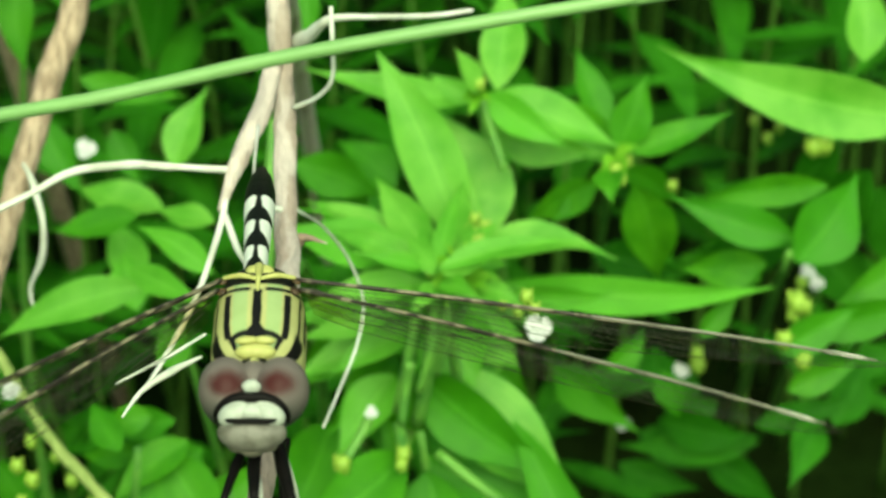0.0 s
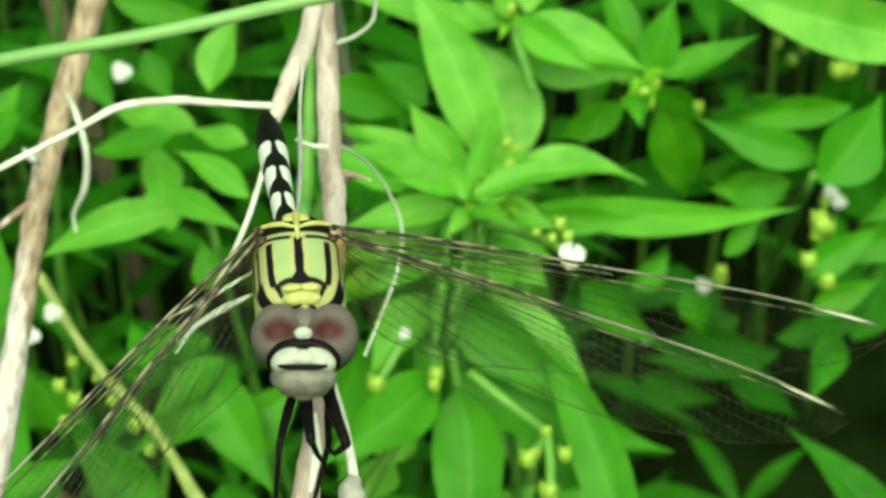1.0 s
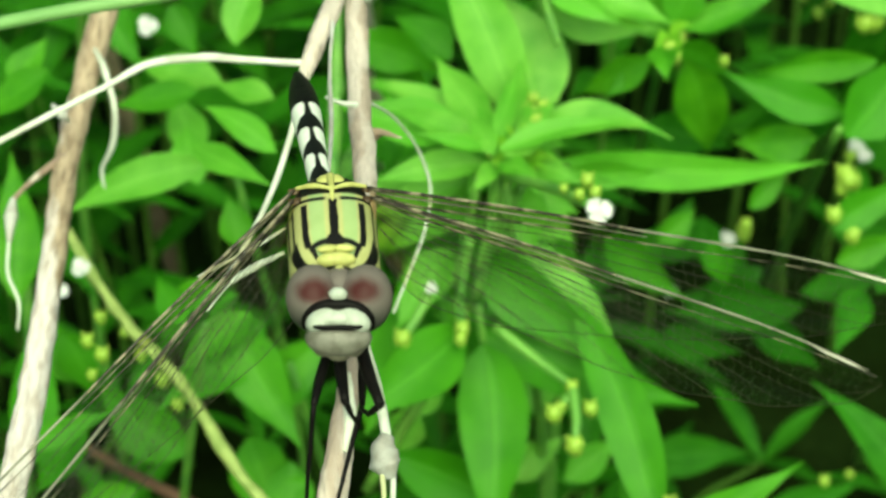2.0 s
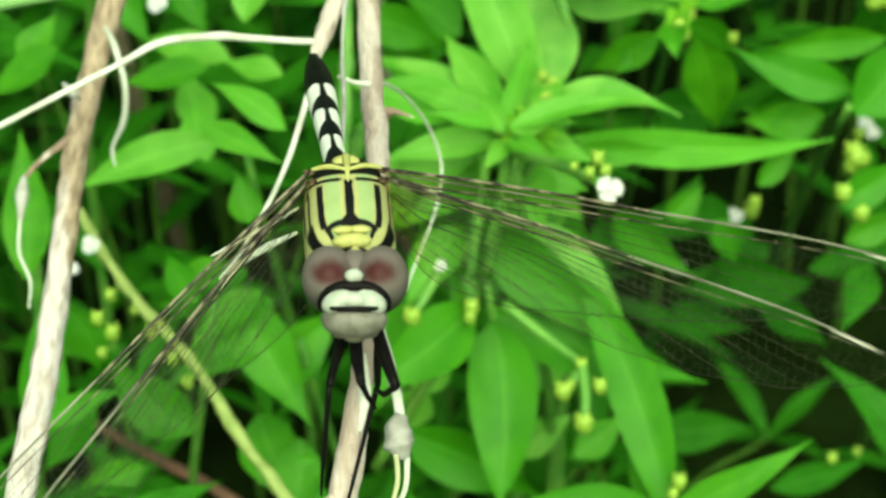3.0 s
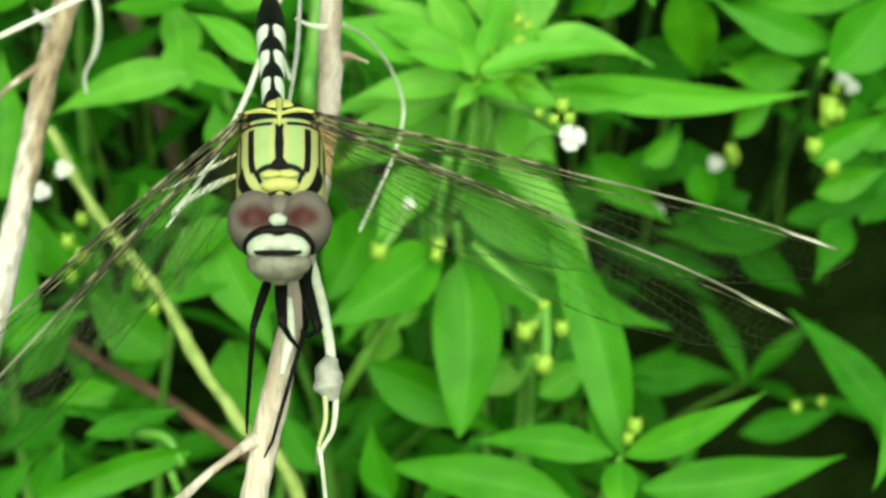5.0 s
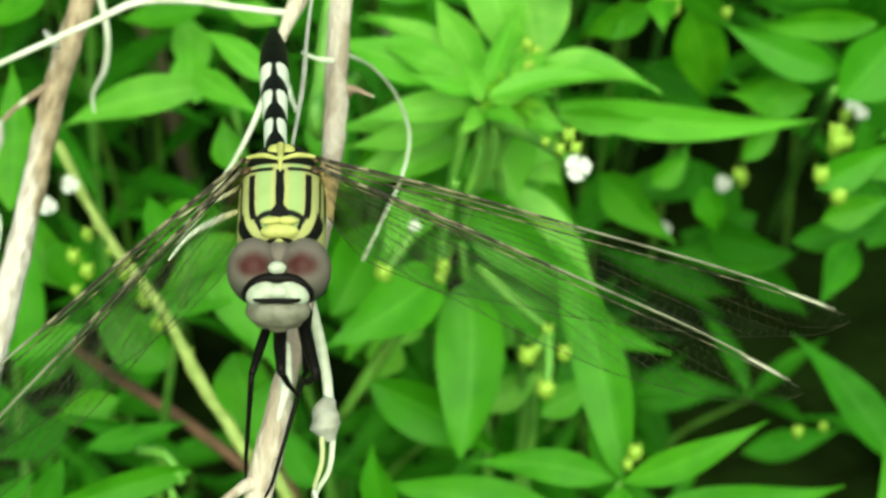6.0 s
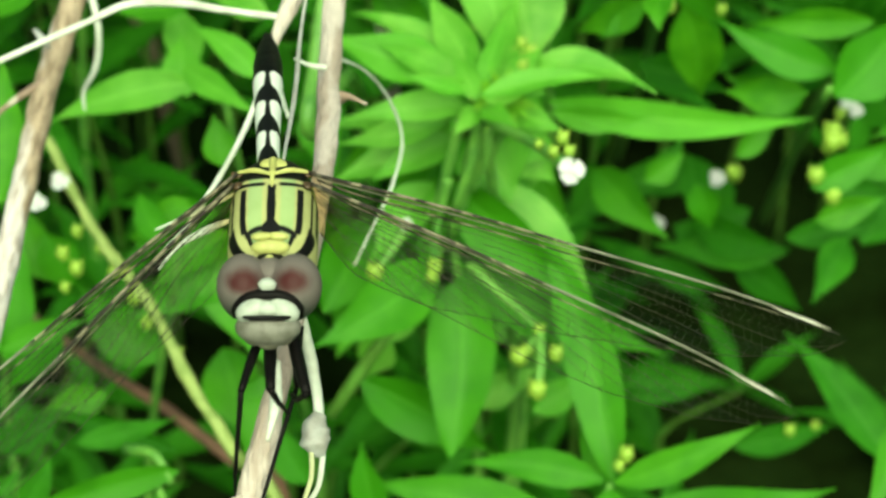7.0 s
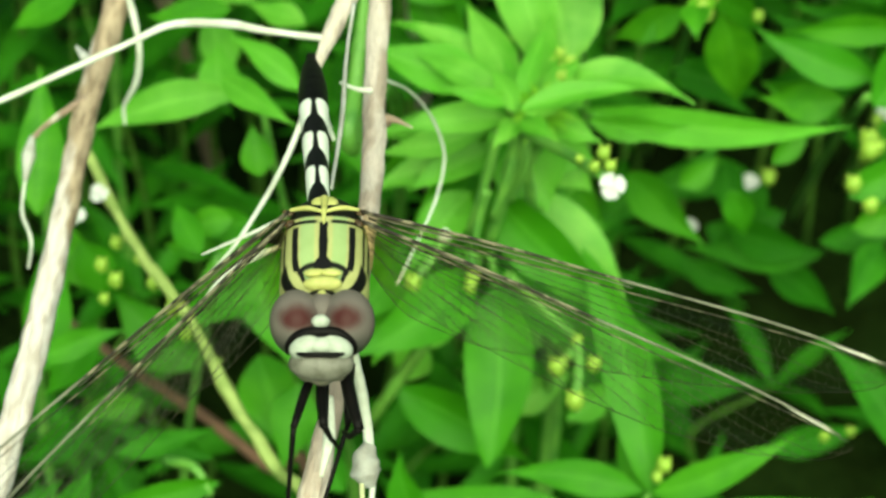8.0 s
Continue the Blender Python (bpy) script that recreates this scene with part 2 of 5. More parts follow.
def abdomen_material():
    """White rings, each with a black crown at its front whose point runs to the tail."""
    m, nodes, links, p = material("abdomen_pattern")
    u, v = uv_split(nodes, links)
    a = math_node(nodes, links, "ABSOLUTE", math_node(nodes, links, "SUBTRACT", u, 0.5))
    n = noise_tex(nodes, links, 900, 4)
    white = mix_color(nodes, links, n.outputs[0], (0.74, 0.79, 0.72), (0.58, 0.63, 0.55))
    wide = nodes.new("ShaderNodeFloatCurve")
    c = wide.mapping.curves[0]
    for pt, co in zip(c.points, ((0.0, 0.10), (1.0, 0.06))):
        pt.location = co
    for co in ((0.315, 0.11), (0.34, 0.40), (0.43, 0.40), (0.46, 0.15), (0.51, 0.034), (0.68, 0.018), (0.78, 0.04)):
        pt = c.points.new(*co)
        pt.handle_type = "VECTOR"
    wide.mapping.update()
    # the band near the front of each ring runs forward at the sides
    links.new(math_node(nodes, links, "ADD", v, math_node(nodes, links, "MULTIPLY", a, 0.42)), wide.inputs["Value"])
    d = math_node(nodes, links, "SUBTRACT", a, wide.outputs[0])
    black = step(nodes, links, d, 0.012, -0.012)
    under = step(nodes, links, a, 0.36, 0.40)
    links.new(mix_color(nodes, links, math_node(nodes, links, "MAXIMUM", black, under), white, (0.004, 0.004, 0.004)), p.inputs["Base Color"])
    p.inputs["Roughness"].default_value = 0.5
    p.inputs["Specular IOR Level"].default_value = 0.12
    bump(nodes, links, n.outputs[0], p, 0.2, 0.0001)
    return m


def wing_film():
    m, nodes, links, p = material("clear_wing_film")
    t, g, mx = nodes.new("ShaderNodeBsdfTransparent"), nodes.new("ShaderNodeBsdfGlossy"), nodes.new("ShaderNodeMixShader")
    u, v = uv_split(nodes, links)
    tint = mix_color(nodes, links, step(nodes, links, u, 0.10, 0.01), (0.985, 0.99, 0.97), (0.90, 0.80, 0.58))
    band = math_node(nodes, links, "MULTIPLY", step(nodes, links, v, 0.15, 0.10), step(nodes, links, u, 0.62, 0.40))
    tint = mix_color(nodes, links, band, tint, (0.72, 0.66, 0.50))
    links.new(tint, t.inputs[0])
    g.inputs["Roughness"].default_value = 0.22
    g.inputs[0].default_value = (0.92, 0.96, 0.90, 1)
    n = noise_tex(nodes, links, 420, 3)
    b = nodes.new("ShaderNodeBump")
    b.inputs["Strength"].default_value, b.inputs["Distance"].default_value = 0.5, 0.0004
    links.new(n.outputs[0], b.inputs["Height"])
    links.new(b.outputs[0], g.inputs["Normal"])
    mx.inputs[0].default_value = 0.05
    links.new(t.outputs[0], mx.inputs[1])
    links.new(g.outputs[0], mx.inputs[2])
    # a faint milky haze in streaky patches stands in for the film's sheen
    haze, mx2 = nodes.new("ShaderNodeBsdfTranslucent"), nodes.new("ShaderNodeMixShader")
    haze.inputs[0].default_value = (0.62, 0.66, 0.50, 1)
    patch = noise_tex(nodes, links, 420, 3, stretch=(0.2, 2.2, 1))
    links.new(math_node(nodes, links, "MULTIPLY", step(nodes, links, patch.outputs[0], 0.42, 0.72), 0.05), mx2.inputs[0])
    links.new(mx.outputs[0], mx2.inputs[1])
    links.new(haze.outputs[0], mx2.inputs[2])
    links.new(mx2.outputs[0], nodes["Material Output"].inputs[0])
    return m


EYE, THORAX, ABDOMEN, FILM = eye_material(), thorax_material(), abdomen_material(), wing_film()


# ---- building helpers: shapes are given in millimetres ----
def thing(name, at, label, category, group="", kind=""):
    ob = new(name)
    ob.empty_display_size = 0.01
    ob.location = Vector(at) * MM
    return tagged(ob, label, category, group, kind)


def part(name, bm, mat, parent=None, label="", shift=(0, 0, 0), at=(0, 0, 0)):
    """One mesh object under a thing or a part. shift (mm) is taken off its points; at (mm) is where it sits in its parent."""
    for v in bm.verts:
        v.co = (v.co - Vector(shift)) * MM
    data = bpy.data.meshes.new(name)
    bmesh.ops.recalc_face_normals(bm, faces=bm.faces)
    for f in bm.faces:
        f.smooth = True
    bm.to_mesh(data)
    bm.free()
    data.materials.append(mat)
    ob = new(name, data)
    ob.parent = parent
    ob.location = Vector(at) * MM
    return tagged(ob, label)


def spline(points, n):
    """n points on a smooth line through the given ones (Catmull-Rom)."""
    p = [Vector(q) for q in points]
    p = [p[0] * 2 - p[1], *p, p[-1] * 2 - p[-2]]
    out, last = [], len(p) - 3
    for i in range(n):
        s = i / (n - 1) * last
        k = min(int(s), last - 1)
        t = s - k
        a, b, c, d = p[k : k + 4]
        out.append(0.5 * (2 * b + (c - a) * t + (2 * a - 5 * b + 4 * c - d) * t * t + (3 * b - a - 3 * c + d) * t**3))
    return out


def blend(values, n):
    """n values spread evenly along a list of values."""
    return [float(np.interp(i / (n - 1), np.linspace(0, 1, len(values)), values)) for i in range(n)]


def tube(bm, points, radii, sides=8, n=None, rough=0.0, seed=0.0, uv=False):
    """A round, tapered, closed rod through the points; rough makes it knotty."""
    n = n or 4 * len(points)
    path, rad = spline(points, n), blend(radii, n)
    layer = bm.loops.layers.uv.verify() if uv else None
    side, rings = None, []
    for i, c in enumerate(path):
        ahead = (path[min(i + 1, n - 1)] - path[max(i - 1, 0)]).normalized()
        side = ahead.orthogonal() if side is None else side - ahead * side.dot(ahead)
        side.normalize()
        up = ahead.cross(side)
        ring = []
        for k in range(sides):
            a = 2 * math.pi * k / sides
            d = side * math.cos(a) + up * math.sin(a)
            r = rad[i] * (1 + rough * noise.noise(c * 0.35 + d * 0.8 + Vector((seed, 0, 0))) + 0.5 * rough * noise.noise(c * 1.3 + d + Vector((0, seed, 0))))
            ring.append(bm.verts.new(c + d * r))
        rings.append(ring)
    for a, b in zip(rings, rings[1:]):
        for k in range(sides):
            bm.faces.new((a[k], a[(k + 1) % sides], b[(k + 1) % sides], b[k]))
    bm.faces.new(rings[0][::-1])
    bm.faces.new(rings[-1])
    return bm


def blob(bm, centre, radii, turn=(0, 0, 0), u=16, v=10, rough=0.0):
    """An ellipsoid, a little uneven if rough."""
    m = Matrix.LocRotScale(Vector(centre), Euler([radians(a) for a in turn]), Vector(radii))
    made = bmesh.ops.create_uvsphere(bm, u_segments=u, v_segments=v, radius=1)["verts"]
    for w in made:
        w.co = m @ (w.co * (1 + rough * noise.noise(w.co * 1.7 + Vector(centre))))
    return bm


def mesh():
    return bmesh.new()


FACING = Vector((0, -0.766, 0.643))
UPWARD = Vector((0, -0.50, 0.866))
OUTWARD = Vector((0, -0.90, 0.43))


def leaf_shape(span, normal, width, arch, fold, belly=0.38, ripple=0.0, rows=13, cols=6, taper=1.28, bend=None):
    """A lance-shaped blade from (0,0,0) to span, arched along its length and folded along its midrib. Millimetres."""
    bm = mesh()
    layer = bm.loops.layers.uv.verify()
    length = span.length
    along = span / length
    normal = (normal - along * normal.dot(along)).normalized()
    across = along.cross(normal)
    grid, place = [], {}
    sway = length * (0.045 * math.sin(length * 7.3 + width * 3.1) if bend is None else bend)
    for i in range(rows + 1):
        s = i / rows
        q = s ** (math.log(0.5) / math.log(belly))
        w = width / 2 * max(0.035, math.sin(math.pi * q) ** taper * (1 - 0.15 * s))
        rise = arch * length * 4 * s * (1 - s) * (1 - 0.35 * (1 - s))
        row = []
        for k in range(cols + 1):
            x = 2 * k / cols - 1
            lift = fold * w * (abs(x) ** 1.3) + ripple * width * math.sin(s * 11 + x * 2 + length) * abs(x)
            vert = bm.verts.new(along * (s * length) + across * (x * w + sway * 4 * s * (1 - s)) + normal * (rise + lift))
            place[vert] = (0.5 + 0.5 * x, s)
            row.append(vert)
        grid.append(row)
    for a, b in zip(grid, grid[1:]):
        for k in range(cols):
            f = bm.faces.new((a[k], a[k + 1], b[k + 1], b[k]))
            for loop in f.loops:
                loop[layer].uv = place[loop.vert]
    return bm


def leaf(plant, base, tip, width, roll=0, arch=0.06, fold=0.32, mat=None, belly=0.37, taper=1.28, face=FACING, bend=None):
    """A leaf of a plant, from base to tip (mm, in the world); roll turns it about its own length."""
    span = Vector(tip) - Vector(base)
    normal = Matrix.Rotation(radians(roll), 3, span.normalized()) @ face
    bm = leaf_shape(span, normal, width * 0.97, arch, fold, belly, 0.035, taper=taper, bend=bend)
    return part("leaf", bm, mat or LEAF, plant, at=Vector(base) - plant.location / MM)


def stem(plant, points, radii, mat=None, name="stem", label="", rough=0.12):
    at = plant.location / MM
    return part(name, tube(mesh(), points, radii, 12 if rough > 0.15 else 8, (10 if rough > 0.15 else 4) * len(points), rough), mat or STEM, plant, label, shift=at)


def bud(plant, at, size, mat=None, name="bud"):
    bm = blob(mesh(), (0, 0, 0), (size, size, size * 1.15), u=10, v=8, rough=0.25)
    for k in range(4):
        a = k * math.pi / 2 + size
        d = Vector((math.cos(a), math.sin(a), 0.9)) * size
        tube(bm, [d * 0.6, d * 1.1], [size * 0.3, size * 0.06], 5, 3)
    return part(name, bm, mat or BUD, plant, at=Vector(at) - plant.location / MM)


def flower(plant, at, size, petals=3):
    """A small white flower that faces out of the plant, with separate petals."""
    face = Vector((0.1, -0.7, 0.7)).normalized()
    side = face.orthogonal().normalized()
    up = face.cross(side)
    centre = part("flower", blob(mesh(), (0, 0, 0), (size * 0.22,) * 3, u=8, v=6), PETAL, plant, "small white flower", at=Vector(at) - plant.location / MM)
    for k in range(petals):
        a = 2 * math.pi * k / petals + size
        d = side * math.cos(a) + up * math.sin(a)
        part("petal", leaf_shape(d * size + face * size * 0.25, face, size * 1.4, -0.12, 0.35, 0.60, rows=6, cols=4, taper=0.8, bend=0), PETAL, centre)
    return centre


# ---- the ground ----
def ground():
    bm = mesh()
    near = [i * 12.0 for i in range(-45, 46)]
    far = [700, 900, 1300, 2200, 5000, 15000, 60000, 250000, 900000]
    line = [-v for v in reversed(far)] + near + far
    rows = [[bm.verts.new((x, y + 250, 5 * noise.noise(Vector((x, y, 0)) * 0.02) + 2.5 * noise.noise(Vector((x, y, 3)) * 0.07))) for x in line] for y in line]
    for a, b in zip(rows, rows[1:]):
        for k in range(len(line) - 1):
            bm.faces.new((a[k], a[k + 1], b[k + 1], b[k]))
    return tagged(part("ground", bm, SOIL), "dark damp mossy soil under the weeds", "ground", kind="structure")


ground()


# ---- the dragonfly: x to its left wing, y to its tail, z to its back ----
def loft(rings, sides=64, steps=48, square=0.85, flat=1.0):
    """A body skin through rings (y, half width, top z, bottom z), with u round and v along."""
    bm = mesh()
    layer = bm.loops.layers.uv.verify()
    cols = list(zip(*rings))
    knots = np.linspace(0, 1, len(rings))
    smooth = [[p[1] for p in spline([(k * 10, c, 0) for k, c in zip(knots, col)], steps + 1)] for col in cols]
    grid = []
    for i in range(steps + 1):
        y, w, hi, lo = (s[i] for s in smooth)
        ring = []
        for k in range(sides + 1):
            a = 2 * math.pi * (k / sides - 0.5)
            ring.append(((w * math.copysign(abs(math.sin(a)) ** square, math.sin(a)), y, (hi + lo) / 2 + (hi - lo) / 2 * math.copysign(abs(math.cos(a)) ** flat, math.cos(a))), (k / sides, i / steps)))
        grid.append([(bm.verts.new(p), t) for p, t in ring[:-1]] + [(None, ring[-1][1])])
        grid[-1][-1] = (grid[-1][0][0], grid[-1][-1][1])
    for a, b in zip(grid, grid[1:]):
        for k in range(sides):
            quad = (a[k], a[k + 1], b[k + 1], b[k])
            f = bm.faces.new([q[0] for q in quad])
            for loop, q in zip(f.loops, quad):
                loop[layer].uv = q[1]
    for ring in (grid[0], grid[-1]):
        f = bm.faces.new([q[0] for q in ring[:-1]])
        for loop in f.loops:
            loop[layer].uv = (0.5, 0.99 if ring is grid[-1] else 0.01)
    return bm


def dragonfly_head(body):
    head = part("head", blob(mesh(), (0, 0.7, -0.2), (2.5, 1.6, 2.2), u=32, v=20), BLACK, body, "head with large grey and dark red eyes")
    for s in (-1, 1):
        part("eye", blob(mesh(), (s * 1.62, 0.15, 0.30), (1.84, 1.98, 2.22), (0, s * 7, s * 8), 48, 32), EYE, head, "grey compound eye with a dark red cap")
    part("crown", blob(mesh(), (0, 0.35, 1.05), (1.15, 1.3, 1.28), u=24, v=16), EYE, head, "grey crown between the eyes")
    bm = tube(mesh(), [(-2.22, -1.00, -1.62), (-2.12, -1.38, -1.02), (-1.58, -1.66, -0.40), (-0.75, -1.84, -0.10), (0, -1.86, -0.10), (0.75, -1.84, -0.10), (1.58, -1.66, -0.40), (2.12, -1.38, -1.02), (2.22, -1.00, -1.62)], [0.10, 0.26, 0.33, 0.34, 0.40, 0.34, 0.33, 0.26, 0.10], 10, 40)
    part("brow", bm, BLACK, head, "black brow arched over the face")
    part("brow_spot", blob(mesh(), (0, -1.88, 0.58), (0.60, 0.40, 0.44), u=20, v=14, rough=0.1), FACE_WHITE, head, "pale spot between the eyes")
    bm = blob(mesh(), (-1.00, -1.52, -1.02), (1.18, 0.92, 0.78), (0, -30, 0), 28, 18)
    blob(bm, (1.00, -1.52, -1.02), (1.18, 0.92, 0.78), (0, 30, 0), 28, 18)
    blob(bm, (0, -1.54, -0.98), (1.05, 0.94, 0.66), (0, 0, 0), 28, 18)
    part("upper_lip", bm, FACE_WHITE, head, "pale greenish white face plate")
    part("mouth", tube(mesh(), [(-1.72, -1.98, -1.26), (-1.40, -2.22, -1.50), (-0.8, -2.42, -1.56), (0, -2.46, -1.54), (0.8, -2.42, -1.56), (1.40, -2.22, -1.50), (1.72, -1.98, -1.26)], [0.05, 0.15, 0.18, 0.17, 0.18, 0.15, 0.05], 8, 30), BLACK, head, "black mouth line")
    part("lower_lip", blob(mesh(), (0, -1.20, -2.22), (2.16, 1.06, 1.22), u=28, v=18), FACE_GREY, head, "pale grey lower lip")
    part("occiput", blob(mesh(), (0, 0.30, 2.12), (0.34, 0.4, 0.36), u=16, v=12), COLLAR, head, "small pale yellow wedge behind the eyes")
    for s in (-1, 1):
        part("jaw", blob(mesh(), (s * 0.78, -0.75, -2.70), (0.90, 0.95, 0.75), (0, s * 25, 0), 20, 14), JAW, head, "dull grey-brown jaw")
    part("chin", blob(mesh(), (0, -0.6, -3.05), (0.90, 0.9, 0.72), u=20, v=14), JAW, head)
    return head


def wing_chord(s, hind):
    xs = (0, 0.06, 0.2, 0.45, 0.62, 0.8, 0.92, 0.975, 1.0)
    ys = (0.42, 0.86, 1.0, 0.90, 0.78, 0.60, 0.36, 0.18, 0.02) if hind else (0.36, 0.66, 0.86, 1.0, 0.99, 0.80, 0.48, 0.24, 0.02)
    return (10.5 if hind else 8.2) * float(np.interp(s, xs, ys))


def wing_point(s, c, length, side, hind):
    """A place on a wing: s along the span, c across from the leading edge. The film is gently pleated and arched."""
    lead = 1.1 * max(0.0, (s - 0.70) / 0.30) ** 2.2 - 0.5 * math.sin(math.pi * min(1, s / 0.5)) * 0.4
    z = 0.22 * math.sin(c * 16) * (1 - s) * math.exp(-c * 1.5) + 0.9 * s * (1 - s) - 0.8 * c * c * (1 - s)
    return Vector((side * length * s, lead + c * wing_chord(s, hind), z))


def dragonfly_wing(body, name, side, hind, length, label):
    """Clear film, a thick front edge, a net of veins and a pale spot near the tip. The hinge is at the wing's own origin."""
    wing = new(name)
    wing.empty_display_size = 0.004
    wing.parent = body
    tagged(wing, label)
    bm = mesh()
    layer = bm.loops.layers.uv.verify()
    steps, cols = 60, 14
    grid = [[bm.verts.new(wing_point(i / steps, k / cols, length, side, hind)) for k in range(cols + 1)] for i in range(steps + 1)]
    for i in range(steps):
        for k in range(cols):
            f = bm.faces.new((grid[i][k], grid[i + 1][k], grid[i + 1][k + 1], grid[i][k + 1]))
            for loop, (a, b) in zip(f.loops, ((i, k), (i + 1, k), (i + 1, k + 1), (i, k + 1))):
                loop[layer].uv = (a / steps, b / cols)
    part("wing_film", bm, FILM, wing, "clear glassy film")
    bm = mesh()
    rng = random.Random(7 + 2 * hind)

    def at(s, c):
        return wing_point(min(1.0, max(0.0, s)), min(1.0, max(0.0, c)), length, side, hind)

    # the long veins leave the base close together, fan out and run into the hind edge one after another
    fans = []
    count = 10
    for n in range(count):
        far = n / (count - 1)
        end = (0.16 if hind else 0.24) + (0.985 - (0.16 if hind else 0.24)) * far ** 0.85
        fans.append((0.01 if n % 2 == 0 or n > 7 else 0.10 + 0.30 * far, end, 0.60 - 0.46 * far ** 0.8, 1.5 + 2.6 * far))

    def fan(n, s):
        start, end, low, bend = fans[n]
        if s < start or s > end:
            return None
        c = low + (1 - low) * max(0.0, (s / end)) ** bend
        return min(1.0, c + 0.008 * math.sin(s * 40 + n * 2.1))

    fixed = (0.0, 0.06, 0.125)
    for n in range(count):
        start, end = fans[n][:2]
        run = [at(start + (end - start) * k / 14, fan(n, start + (end - start) * k / 14)) for k in range(15)]
        tube(bm, run, [0.026, 0.024, 0.018], 4, 30)
    for f, end, thick in ((fixed[1], 0.52, 0.075), (fixed[2], 0.985, 0.070)):
        run = [at(0.01 + (end - 0.01) * k / 14, f) for k in range(15)]
        if f == fixed[1]:
            part("rib", tube(mesh(), run, [thick, thick, thick * 0.5], 5, 36), COSTA, wing, "pale rib behind the front edge")
        else:
            part("rib", tube(mesh(), run, [thick, thick, thick * 0.6, thick * 0.4], 5, 40), EDGE, wing, "dark brown rib of the wing")
    tube(bm, [at(0.01 + 0.985 * k / 24, 1.0) for k in range(25)], [0.03, 0.03, 0.025], 4, 50)
    s = 0.045
    while s < 0.975:
        chord = wing_chord(s, hind)
        lines = sorted(set([*fixed, 1.0] + [c for c in (fan(n, s) for n in range(count)) if c is not None]))
        for f, g in zip(lines, lines[1:]):
            wide = (g - f) * chord
            if wide < 0.12 or (f < 0.09 and rng.random() < 0.35):
                continue
            pieces = max(1, round(wide / 0.75))
            last, half = at(s, f), 0.30 / length
            for k in range(1, pieces + 1):
                shift = half * (1 if k % 2 else -1) if k < pieces else 0.0
                nxt = at(s + shift + rng.uniform(-0.1, 0.1) / length, f + (g - f) * k / pieces)
                tube(bm, [last, nxt], [0.0095, 0.0095], 3, 2)
                if k < pieces:
                    tube(bm, [nxt, at(s + shift + 0.55 / length, f + (g - f) * k / pieces)], [0.008, 0.008], 3, 2)
                last = nxt
        s += 0.66 / length * rng.uniform(0.8, 1.2)
    part("vein_net", bm, VEIN, wing, "net of fine dark veins")
    part("front_edge", tube(mesh(), [at(0.50 * k / 12, 0.0) for k in range(13)], [0.15, 0.12, 0.10], 6, 36), EDGE, wing, "dark brown inner front edge")
    part("front_edge", tube(mesh(), [at(0.50 + 0.47 * k / 12, 0.0) for k in range(13)], [0.10, 0.095, 0.085, 0.06], 6, 36), COSTA, wing, "pale outer front edge")
    bm = mesh()
    tube(bm, [at(0.87 + 0.095 * k / 6, 0.02) for k in range(7)], [0.05, 0.125, 0.13, 0.125, 0.05], 6, 14)
    part("wing_spot", bm, STIGMA, wing, "long cream spot near the wing tip")
    return wing


